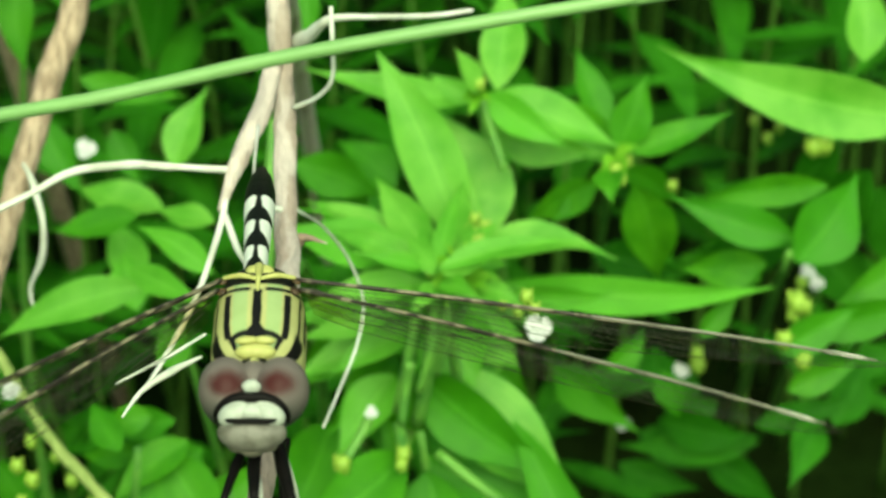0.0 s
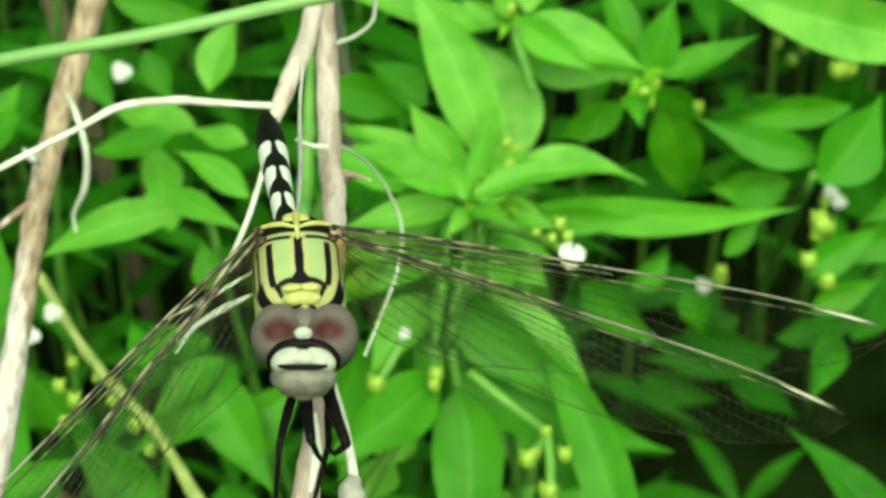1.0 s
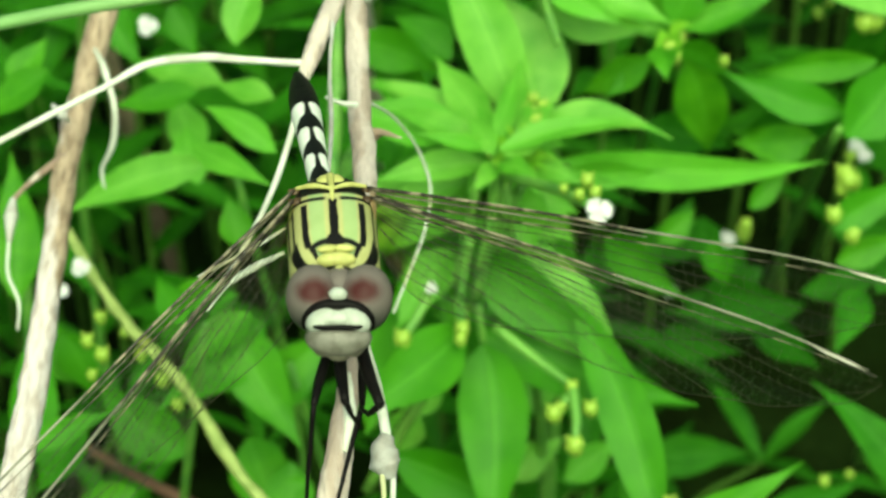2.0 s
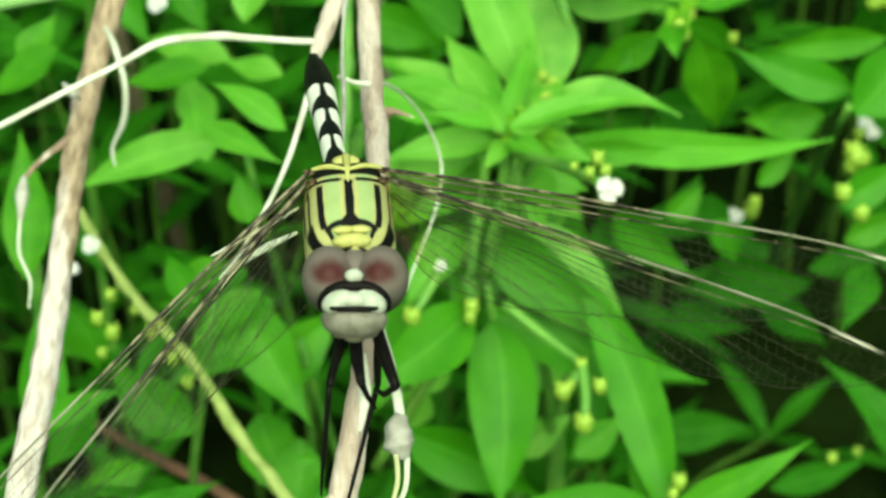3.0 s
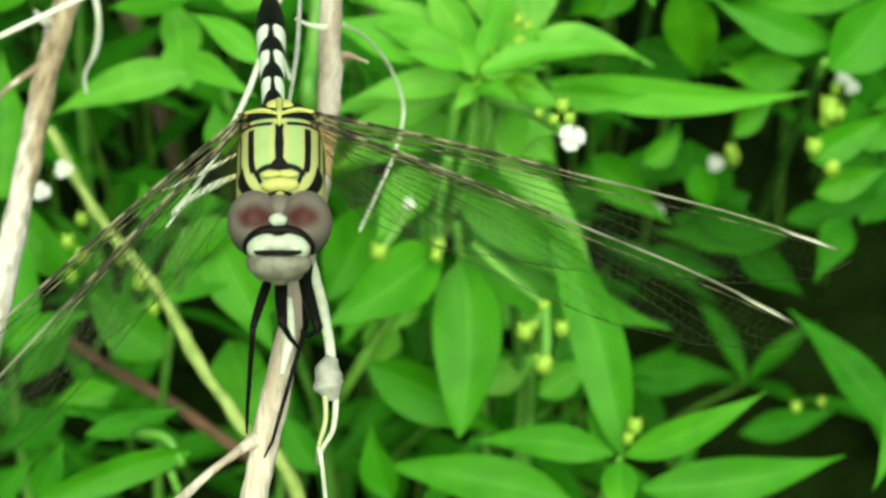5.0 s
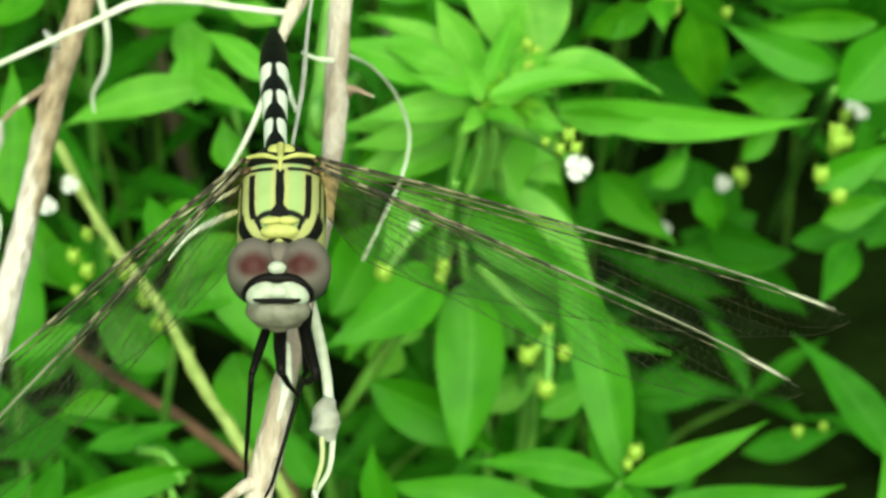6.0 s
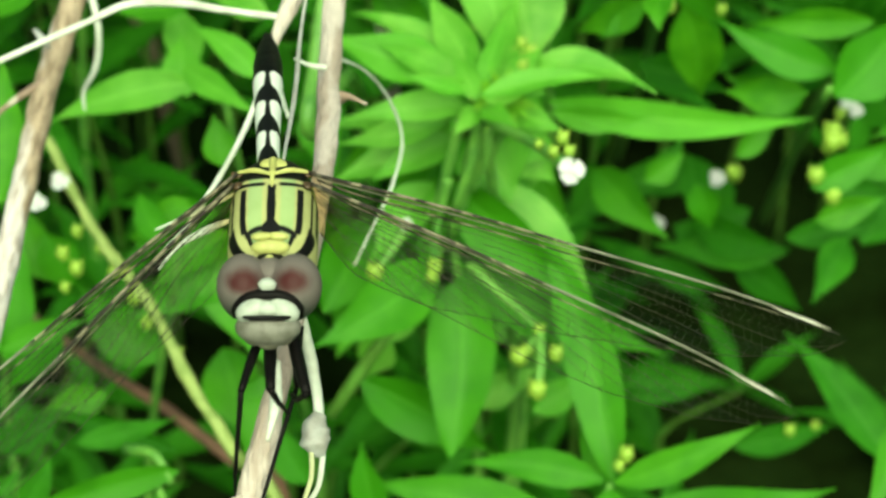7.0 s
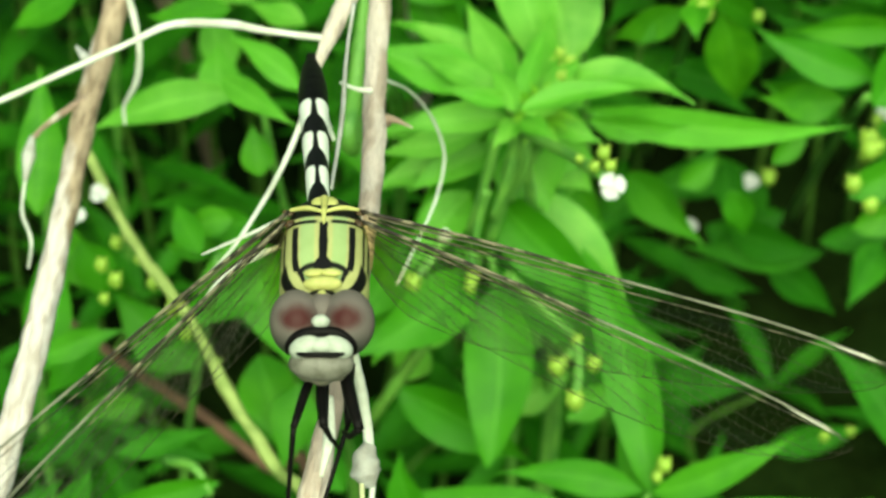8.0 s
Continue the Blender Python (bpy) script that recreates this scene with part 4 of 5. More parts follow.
for base, tip, width, roll, arch in (
    ((11.0, 118.8, 143.0), (8.8, 118.5, 145.9), 1.7, 0, 0.10),
    ((11.0, 118.8, 143.0), (10.5, 118.9, 146.5), 1.8, 0, 0.10),
    ((11.0, 118.8, 143.0), (9.0, 116.6, 143.3), 1.5, 0, 0.10),
    ((11.0, 118.8, 143.0), (12.4, 116.4, 143.1), 1.5, 0, 0.10),
    ((11.0, 118.8, 143.0), (9.8, 115.6, 141.9), 1.5, 0, 0.10),
    ((11.0, 118.8, 143.0), (11.7, 118.1, 145.4), 1.4, 0, 0.10),
):
    leaf(weed, base, tip, width, roll, arch, mat=LEAF_NEW, face=UPWARD)
bud(weed, (11.2, 117.3, 145.1), 0.66)

weed = thing("weed", (33.0, 246.4, -2.0), "weed with rounded light green leaves and a bright curled tip", "weed", "weeds")
stem(weed, [(33.0, 246.4, -2.0), (30.9, 186.6, 66.5), (26.8, 120.1, 133.0)], [0.72, 0.60, 0.42])
for base, tip, width, roll, arch in (
    ((27.4, 121.0, 134.2), (30.6, 124.3, 142.3), 5.3, -5, 0.03),
    ((28.3, 120.7, 133.8), (40.6, 122.4, 138.2), 3.8, -10, 0.05),
    ((26.9, 130.1, 130.9), (23.3, 139.1, 137.2), 4.5, 12, 0.04),
    ((25.4, 122.0, 129.0), (17.0, 124.1, 122.1), 4.4, -10, 0.08),
    ((24.9, 122.8, 126.9), (19.8, 120.7, 123.9), 2.7, 10, 0.05),
    ((26.0, 114.8, 135.2), (26.0, 109.4, 134.1), 4.0, 10, 0.15),
    ((27.4, 123.3, 130.9), (17.3, 129.7, 136.7), 5.7, -10, 0.05),
    ((28.5, 127.4, 127.0), (36.2, 132.8, 118.5), 4.1, 10, 0.06),
):
    leaf(weed, base, tip, width, roll, arch, mat=LEAF_DARKER)
leaf(weed, (29.9, 124.4, 127.0), (33.6, 126.9, 111.1), 7.2, 10, 0.06, mat=LEAF_DARKER)
bud(weed, (28.1, 116.9, 135.0), 0.67)
for base, tip, width, roll, arch in (
    ((26.7, 116.8, 135.6), (29.2, 115.9, 137.7), 1.9, 0, 0.10),
    ((26.7, 116.8, 135.6), (25.0, 114.4, 135.6), 1.8, 0, 0.10),
    ((26.7, 116.8, 135.6), (27.1, 113.2, 134.1), 2.2, 0, 0.10),
    ((26.7, 116.8, 135.6), (24.4, 113.3, 134.0), 1.7, 0, 0.10),
    ((26.7, 116.8, 135.6), (27.8, 114.5, 135.8), 1.6, 0, 0.10),
):
    leaf(weed, base, tip, width, roll, arch, mat=LEAF_NEW, face=UPWARD)
bud(weed, (26.6, 114.8, 135.2), 0.74)
bud(weed, (34.6, 126.2, 125.4), 0.70)
bud(weed, (27.3, 114.1, 134.2), 0.66)

weed = thing("weed", (66.0, 254.2, -2.0), "weed with broad pale green leaves", "weed", "weeds")
stem(weed, [(66.0, 254.2, -2.0), (61.8, 195.3, 65.5), (55.6, 129.8, 131.0)], [0.72, 0.60, 0.42])
for base, tip, width, roll, arch in (
    ((63.9, 125.6, 135.1), (31.9, 127.7, 144.0), 8.4, -16, 0.04),
    ((55.6, 129.6, 130.7), (34.1, 130.4, 141.3), 6.4, 25, 0.03),
    ((58.3, 137.6, 135.7), (57.7, 144.3, 145.2), 5.8, 0, 0.03),
):
    leaf(weed, base, tip, width, roll, arch)
bud(weed, (51.1, 127.5, 134.2), 1.15)
bud(weed, (51.8, 124.2, 132.8), 1.37)
bud(weed, (44.9, 133.7, 129.8), 0.63)
bud(weed, (48.0, 133.2, 129.2), 0.63)
bud(weed, (46.6, 132.5, 128.1), 0.71)
bud(weed, (50.6, 123.9, 132.3), 1.07)

weed = thing("weed", (72.0, 223.5, -2.0), "weed with pale flower buds beside a leaf", "weed", "weeds")
stem(weed, [(72.0, 223.5, -2.0), (65.8, 169.8, 59.6), (57.7, 110.2, 119.3)], [0.72, 0.60, 0.42])
for base, tip, width, roll, arch in (
    ((61.0, 110.1, 119.3), (45.7, 109.9, 115.5), 5.5, -8, 0.05),
    ((64.9, 120.3, 117.7), (54.1, 117.8, 113.8), 5.4, 5, 0.05),
):
    leaf(weed, base, tip, width, roll, arch, mat=LEAF_DARKER, face=OUTWARD)
bud(weed, (48.7, 115.2, 116.5), 1.15)
bud(weed, (49.8, 114.6, 115.7), 0.92)
bud(weed, (48.4, 114.1, 114.9), 0.84)
bud(weed, (50.0, 119.4, 116.0), 0.70)
flower(weed, (51.2, 123.1, 114.8), 1.03)

weed = thing("weed", (2.2, 101.9, -2.0), "weed with large drooping green leaves under the buds", "weed", "weeds")
stem(weed, [(2.2, 101.9, -2.0), (9.2, 105.4, 58.0), (4.2, 88.9, 118.1)], [0.72, 0.60, 0.42])
stem(weed, [(-1.2, 85.1, 123.1), (-2.6, 83.4, 121.2), (-4.0, 82.0, 119.7)], [0.6, 0.55, 0.45])
stem(weed, [(1.9, 87.6, 120.3), (2.2, 85.0, 120.1), (2.4, 82.4, 120.0)], [0.6, 0.55, 0.45])
stem(weed, [(6.1, 87.5, 116.4), (11.1, 83.5, 114.5), (14.4, 80.5, 113.8)], [0.6, 0.55, 0.45])
stem(weed, [(14.4, 79.9, 114.1), (14.7, 76.3, 112.8), (14.5, 73.7, 111.4)], [0.6, 0.55, 0.45])
stem(weed, [(14.1, 79.3, 113.4), (13.2, 78.4, 112.4), (12.3, 76.5, 113.1)], [0.6, 0.55, 0.45])
leaf(weed, (9.7, 119.5, 107.5), (18.2, 108.6, 104.3), 6.6, 0, 0.05, mat=LEAF_DARKER, face=OUTWARD)
leaf(weed, (21.7, 133.2, 92.7), (31.9, 123.0, 90.2), 6.3, 0, 0.05, mat=LEAF_DARKER, face=OUTWARD)
leaf(weed, (14.7, 120.7, 99.9), (11.4, 109.4, 96.4), 6.0, 0, 0.05, mat=LEAF_DARKER, face=OUTWARD)
leaf(weed, (5.0, 89.0, 112.5), (5.4, 73.4, 99.5), 8.7, 4, 0.04, mat=LEAF_DARKER, face=OUTWARD, belly=0.42, taper=0.70)
leaf(weed, (23.6, 69.0, 101.9), (14.4, 90.5, 118.4), 6.6, 0, 0.05, mat=LEAF_DARKER, face=OUTWARD, belly=0.46, taper=0.75, bend=0.05)
leaf(weed, (-6.2, 103.0, 108.2), (-10.6, 91.2, 103.6), 8.4, 0, 0.05, mat=LEAF_DARKER, face=OUTWARD, belly=0.50, taper=0.75)
for base, tip, width, roll, arch in (
    ((3.7, 94.6, 122.3), (20.1, 86.3, 114.0), 8.0, 12, 0.05),
    ((3.9, 91.4, 112.2), (29.6, 88.7, 103.2), 7.5, -22, 0.04),
    ((2.7, 85.4, 117.7), (-10.4, 74.6, 114.3), 7.8, 16, 0.06),
    ((-5.6, 84.5, 99.8), (11.0, 82.1, 91.2), 8.1, 10, 0.05),
    ((-2.0, 69.0, 93.7), (-4.5, 72.0, 102.8), 4.6, -10, 0.03),
    ((5.7, 98.0, 117.7), (13.4, 103.2, 120.7), 9.8, 20, 0.03),
    ((3.4, 93.9, 113.2), (-3.4, 97.7, 114.7), 5.9, -20, 0.03),
    ((5.2, 103.8, 110.1), (17.7, 103.6, 104.0), 8.2, 20, 0.03),
    ((1.7, 103.1, 118.0), (-6.4, 92.4, 114.9), 7.8, 0, 0.05),
    ((3.5, 101.6, 116.4), (0.1, 89.7, 111.8), 7.2, 10, 0.05),
    ((-2.3, 110.6, 115.2), (-10.5, 103.3, 112.8), 6.7, 0, 0.05),
    ((4.7, 108.3, 112.5), (12.6, 99.5, 108.4), 7.4, 0, 0.05),
    ((-2.9, 104.7, 103.2), (-6.2, 95.3, 98.5), 7.5, 0, 0.05),
    ((-13.6, 115.7, 115.3), (-10.1, 106.6, 110.9), 6.1, 0, 0.05),
    ((-6.9, 100.1, 99.3), (-8.9, 91.8, 95.8), 6.1, 0, 0.05),
):
    leaf(weed, base, tip, width, roll, arch, mat=LEAF_DARKER, face=OUTWARD)
# dark diagonal stem, its shadow kept in the stem colour
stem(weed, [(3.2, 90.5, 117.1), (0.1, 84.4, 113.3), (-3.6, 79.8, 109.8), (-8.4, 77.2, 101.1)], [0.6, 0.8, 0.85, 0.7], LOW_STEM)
bud(weed, (-4.1, 81.9, 119.5), 1.01)
bud(weed, (2.4, 82.6, 120.2), 0.86)
bud(weed, (2.2, 81.8, 119.4), 0.72)
bud(weed, (12.3, 76.6, 113.2), 1.01)
bud(weed, (14.5, 73.6, 111.2), 1.07)
bud(weed, (16.4, 78.3, 112.3), 0.87)
bud(weed, (14.4, 79.9, 114.1), 0.72)
bud(weed, (13.2, 78.4, 112.4), 0.65)
flower(weed, (-1.0, 84.1, 124.8), 0.74)

weed = thing("weed", (23.3, 78.7, -2.0), "low weed with a cross of four slender leaves", "weed", "weeds")
stem(weed, [(23.3, 78.7, -2.0), (17.3, 83.2, 50.5), (23.3, 67.7, 103.0)], [0.72, 0.60, 0.42])
for base, tip, width, roll, arch in (
    ((23.6, 67.2, 103.9), (38.8, 69.9, 112.2), 4.2, -6, 0.05),
    ((22.7, 68.0, 103.3), (6.6, 71.0, 101.4), 4.4, 8, 0.05),
    ((25.8, 66.8, 99.1), (48.7, 71.4, 101.0), 6.1, -8, 0.06),
    ((18.4, 66.9, 96.6), (-4.4, 71.5, 96.5), 6.4, 10, 0.05),
    ((23.1, 64.9, 105.5), (23.6, 57.5, 102.8), 4.3, 0, 0.05),
    ((22.6, 70.3, 100.3), (19.9, 80.3, 103.1), 4.0, 0, 0.04),
    ((25.5, 65.2, 94.4), (40.1, 65.8, 94.9), 5.7, 0, 0.05),
    ((53.4, 70.7, 114.2), (50.1, 61.1, 106.3), 3.7, 0, 0.05),
):
    leaf(weed, base, tip, width, roll, arch, mat=LEAF_DARKER)
bud(weed, (24.7, 68.8, 107.0), 0.86)
bud(weed, (24.0, 67.9, 106.0), 0.64)

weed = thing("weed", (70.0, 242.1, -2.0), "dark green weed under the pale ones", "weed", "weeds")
stem(weed, [(70.0, 242.1, -2.0), (64.7, 192.7, 54.9), (57.3, 137.8, 109.8)], [0.72, 0.60, 0.42])
for base, tip, width, roll, arch in (
    ((54.8, 132.6, 128.4), (49.4, 134.2, 117.5), 5.2, 0, 0.05),
    ((58.9, 130.1, 125.0), (51.5, 136.7, 108.0), 9.5, -8, 0.04),
    ((51.8, 130.9, 112.9), (37.2, 141.5, 114.7), 5.1, 10, 0.03),
    ((58.1, 138.4, 117.1), (40.2, 145.3, 113.5), 4.3, -10, 0.03),
    ((52.4, 134.4, 111.3), (62.2, 135.0, 99.3), 7.9, 0, 0.03),
    ((51.5, 137.1, 108.6), (39.4, 142.1, 102.4), 7.3, 0, 0.03),
    ((61.0, 132.1, 121.3), (65.9, 135.2, 106.2), 7.1, 0, 0.03),
    ((69.5, 143.5, 85.4), (54.8, 145.8, 81.8), 5.3, 5, 0.05),
    ((72.9, 152.7, 82.2), (63.5, 154.8, 68.7), 6.3, 5, 0.05),
):
    leaf(weed, base, tip, width, roll, arch, mat=LEAF_SHADED)

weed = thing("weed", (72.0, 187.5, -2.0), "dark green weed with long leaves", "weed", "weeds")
stem(weed, [(72.0, 187.5, -2.0), (64.0, 152.5, 38.9), (54.1, 113.6, 77.8)], [0.72, 0.60, 0.42])
for base, tip, width, roll, arch in (
    ((59.9, 94.3, 81.3), (46.1, 107.1, 90.4), 5.9, 10, 0.04),
    ((34.5, 141.8, 88.4), (17.7, 136.2, 77.9), 4.6, 0, 0.03),
    ((49.6, 136.3, 77.5), (30.9, 139.8, 74.3), 5.2, 0, 0.04),
    ((44.5, 142.2, 79.7), (34.1, 139.2, 73.5), 5.5, 0, 0.03),
    ((48.2, 132.3, 83.6), (61.7, 133.3, 87.4), 4.4, 0, 0.03),
    ((42.8, 138.8, 73.0), (53.5, 139.0, 64.0), 5.6, 0, 0.03),
    ((31.5, 142.7, 68.5), (43.3, 143.5, 63.3), 4.8, 0, 0.03),
    ((55.9, 129.7, 86.6), (51.4, 120.8, 82.7), 5.4, 0, 0.05),
    ((29.7, 141.5, 43.3), (45.9, 145.7, 41.8), 6.7, 0, 0.03),
    ((34.6, 135.9, 93.8), (36.6, 126.6, 89.4), 4.6, 0, 0.03),
    ((29.6, 130.8, 94.2), (33.1, 134.5, 98.2), 3.3, 0, 0.03),
    ((25.9, 134.3, 110.0), (38.1, 135.6, 105.4), 5.8, 0, 0.03),
    ((45.6, 128.4, 46.5), (60.7, 134.9, 45.9), 4.9, 0, 0.03),
    ((58.4, 131.7, 83.9), (63.8, 140.9, 88.5), 6.1, 0, 0.04),
    ((58.8, 129.1, 95.1), (50.6, 129.7, 96.0), 4.4, 0, 0.04),
    ((40.0, 146.1, 83.6), (40.5, 142.2, 73.5), 5.5, 0, 0.04),
    ((39.2, 146.1, 83.6), (23.1, 145.1, 77.1), 6.3, 0, 0.04),
    ((36.2, 160.1, 59.8), (47.9, 159.5, 53.2), 6.8, 0, 0.04),
):
    leaf(weed, base, tip, width, roll, arch, mat=LEAF_SHADED)
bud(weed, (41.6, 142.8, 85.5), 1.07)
leaf(weed, (36.4, 138.9, 79.4), (49.5, 133.5, 80.8), 5.8, 0, 0.05, mat=LEAF_SHADED, face=OUTWARD)
bud(weed, (48.1, 101.6, 78.5), 0.72)
bud(weed, (51.3, 102.2, 79.1), 0.62)
flower(weed, (39.2, 142.2, 84.9), 1.24)
flower(weed, (53.6, 128.8, 109.1), 1.00)
flower(weed, (31.7, 140.5, 77.5), 1.10)
flower(weed, (8.7, 116.2, 67.5), 1.14)

weed = thing("weed", (-25.2, 112.8, -2.0), "green weed with a long pale leaf beside the dry sticks", "weed", "weeds")
stem(weed, [(-25.2, 112.8, -2.0), (-17.9, 115.0, 64.8), (-22.7, 97.3, 131.7)], [0.72, 0.60, 0.42])
for base, tip, width, roll, arch in (
    ((-25.5, 97.4, 131.8), (-42.2, 96.4, 125.4), 5.0, -12, 0.07),
    ((-26.5, 94.1, 136.6), (-17.6, 86.8, 136.7), 3.5, 10, 0.06),
    ((-17.6, 92.2, 137.1), (-26.1, 98.6, 138.9), 3.6, -10, 0.05),
    ((-24.0, 120.2, 132.1), (-20.3, 127.2, 138.9), 5.3, -10, 0.04),
    ((-26.6, 128.5, 121.0), (-38.7, 133.4, 121.1), 5.6, 10, 0.04),
    ((-19.6, 118.1, 125.9), (-26.9, 122.2, 125.1), 3.7, 0, 0.04),
    ((-29.0, 120.4, 115.9), (-32.8, 128.0, 120.1), 5.4, 0, 0.04),
    ((-28.6, 110.8, 118.7), (-30.1, 118.7, 122.0), 5.4, 0, 0.04),
):
    leaf(weed, base, tip, width, roll, arch, face=UPWARD)

weed = thing("weed", (-29.3, 92.9, -2.0), "green weed with blunt leaves behind the wing", "weed", "weeds")
stem(weed, [(-29.3, 92.9, -2.0), (-33.3, 96.4, 60.7), (-25.3, 79.9, 123.5)], [0.72, 0.60, 0.42])
for base, tip, width, roll, arch in (
    ((-22.5, 90.3, 118.8), (-31.5, 92.8, 115.6), 4.2, 0, 0.08),
    ((-21.2, 90.5, 115.9), (-29.4, 83.7, 112.5), 4.6, 10, 0.05),
    ((-27.6, 82.7, 120.9), (-31.2, 89.1, 122.6), 3.9, 0, 0.05),
    ((-24.8, 88.4, 121.2), (-30.8, 88.4, 119.8), 3.7, 0, 0.05),
    ((-26.8, 92.7, 112.5), (-34.2, 97.0, 108.4), 3.3, 0, 0.05),
    ((-22.4, 88.1, 104.3), (-12.3, 94.2, 111.0), 7.2, 10, 0.04),
    ((-46.1, 82.2, 100.9), (-45.7, 92.5, 115.4), 6.0, 10, 0.04),
    ((-42.0, 92.7, 98.6), (-48.3, 89.2, 89.1), 6.1, 10, 0.04),
    ((-30.7, 96.4, 88.3), (-42.0, 103.7, 94.0), 7.7, 0, 0.04),
    ((-43.5, 98.1, 99.0), (-50.3, 105.5, 107.5), 5.5, 0, 0.04),
):
    leaf(weed, base, tip, width, roll, arch, mat=LEAF_DARKER)

weed = thing("weed", (-24.5, 64.6, -2.0), "grassy weed with narrow arching blades", "weed", "weeds")
stem(weed, [(-24.5, 64.6, -2.0), (-18.5, 69.6, 54.9), (-24.5, 54.6, 111.9)], [0.72, 0.60, 0.42])
stem(weed, [(-28.7, 59.8, 112.1), (-25.2, 57.0, 114.5), (-23.3, 55.1, 112.4)], [0.6, 0.55, 0.45])
for base, tip, width, roll, arch in (
    ((-36.4, 70.0, 101.1), (-25.6, 75.2, 101.1), 3.1, -10, 0.08),
    ((-26.2, 77.8, 92.8), (-42.2, 82.8, 93.1), 3.4, -10, 0.08),
    ((-40.1, 58.8, 102.7), (-37.1, 61.7, 108.7), 3.7, 0, 0.05),
    ((-45.0, 58.1, 102.1), (-40.0, 60.3, 107.3), 3.7, 0, 0.05),
    ((-40.2, 79.8, 95.3), (-49.9, 79.0, 88.9), 4.6, 0, 0.05),
    ((-11.3, 81.1, 84.8), (-15.8, 86.2, 90.7), 4.7, 0, 0.05),
):
    # these blades carry shade in their colour
    leaf(weed, base, tip, width, roll, arch, mat=LEAF_SHADED)

weed = thing("weed", (-46.5, 155.4, -2.0), "tall weed at the edge with hanging leaves", "weed", "weeds")
stem(weed, [(-46.5, 155.4, -2.0), (-50.0, 153.9, 73.6), (-41.5, 132.4, 149.2)], [0.72, 0.60, 0.42])
for base, tip, width, roll, arch in (
    ((-42.1, 133.2, 150.3), (-41.5, 128.4, 140.2), 4.7, 0, 0.04),
    ((-36.3, 134.4, 135.8), (-23.8, 136.3, 132.2), 4.1, 0, 0.05),
    ((-41.6, 135.0, 129.9), (-36.2, 129.4, 122.1), 4.8, 0, 0.05),
    ((-33.6, 140.4, 124.8), (-30.1, 136.4, 119.1), 4.2, 0, 0.05),
    ((-9.4, 140.4, 138.4), (-9.7, 145.1, 145.1), 3.8, 0, 0.03),
    ((-8.0, 126.7, 125.3), (0.7, 125.8, 117.6), 6.1, 0, 0.05),
    ((-10.5, 125.1, 129.6), (0.1, 125.8, 124.2), 6.0, 10, 0.05),
    ((1.5, 126.6, 125.3), (-5.4, 132.9, 127.7), 6.1, 10, 0.05),
):
    leaf(weed, base, tip, width, roll, arch, mat=LEAF_DARKER)

weed = thing("weed", (8.4, 104.0, -2.0), "young weed with a star of small bright leaves", "weed", "weeds")
stem(weed, [(8.4, 104.0, -2.0), (13.4, 106.5, 68.3), (6.4, 89.0, 138.6)], [0.84, 0.70, 0.49])
stem(weed, [(6.1, 88.0, 137.4), (5.7, 88.0, 134.4), (5.1, 89.0, 129.8)], [0.6, 0.55, 0.45])
stem(weed, [(8.9, 90.2, 134.2), (8.1, 90.5, 131.7), (7.2, 90.6, 128.8)], [0.6, 0.55, 0.45])
for base, tip, width, roll, arch in (
    ((5.5, 88.4, 140.7), (-2.7, 86.2, 144.1), 2.3, 0, 0.06),
    ((4.9, 88.7, 138.2), (-8.0, 85.7, 137.5), 3.7, -12, 0.06),
    ((6.0, 85.0, 142.6), (19.5, 88.3, 143.6), 3.0, -8, 0.08),
    ((6.6, 84.7, 142.2), (11.8, 89.4, 142.0), 2.6, 10, 0.08),
    ((5.7, 86.2, 141.1), (2.8, 92.1, 142.3), 2.8, -8, 0.05),
    ((7.4, 100.1, 125.5), (15.8, 100.1, 122.6), 6.8, 14, 0.03),
    ((5.2, 100.4, 128.8), (-6.2, 100.2, 122.7), 6.1, -14, 0.03),
    ((6.3, 85.8, 140.6), (10.3, 81.7, 141.5), 2.7, 8, 0.10),
    ((5.8, 87.1, 139.3), (3.3, 82.1, 139.2), 2.6, 0, 0.10),
    ((6.1, 88.3, 140.6), (8.8, 98.2, 143.7), 2.4, 0, 0.05),
    ((4.7, 91.5, 138.6), (-5.8, 97.0, 139.4), 3.4, -8, 0.06),
    ((5.3, 96.4, 135.7), (-8.6, 105.3, 137.6), 3.9, 8, 0.05),
    ((4.4, 85.2, 142.8), (-1.9, 84.5, 144.9), 1.8, 0, 0.08),
    ((8.5, 88.5, 138.0), (14.9, 85.9, 137.8), 3.5, 0, 0.07),
):
    leaf(weed, base, tip, width, roll, arch, face=UPWARD)
leaf_back = (
    ((2.7, 95.5, 137.6), (-11.3, 98.9, 138.6), 6.1, -6, 0.05),
    ((2.3, 98.9, 127.9), (-11.6, 100.4, 123.9), 4.6, 6, 0.04),
    ((6.2, 99.6, 125.6), (10.3, 94.4, 119.8), 9.6, 10, 0.03),
    ((5.9, 97.2, 120.0), (22.3, 88.8, 107.5), 11.0, -8, 0.03),
    ((4.0, 97.5, 126.3), (-5.9, 93.6, 122.1), 4.5, 0, 0.05),
    ((2.9, 95.8, 130.5), (-9.6, 96.3, 125.2), 3.9, -6, 0.05),
    ((2.4, 98.5, 124.5), (-10.2, 96.4, 119.3), 5.0, 0, 0.04),
    ((1.4, 97.0, 119.8), (-5.0, 89.1, 114.2), 6.1, 0, 0.04),
    ((9.5, 102.4, 122.7), (15.4, 100.7, 117.8), 5.9, 10, 0.03),
)
leaf(weed, (8.8, 103.2, 133.4), (-0.3, 115.7, 150.3), 7.4, -8, 0.03, face=UPWARD, belly=0.42, taper=1.0, bend=0.03)
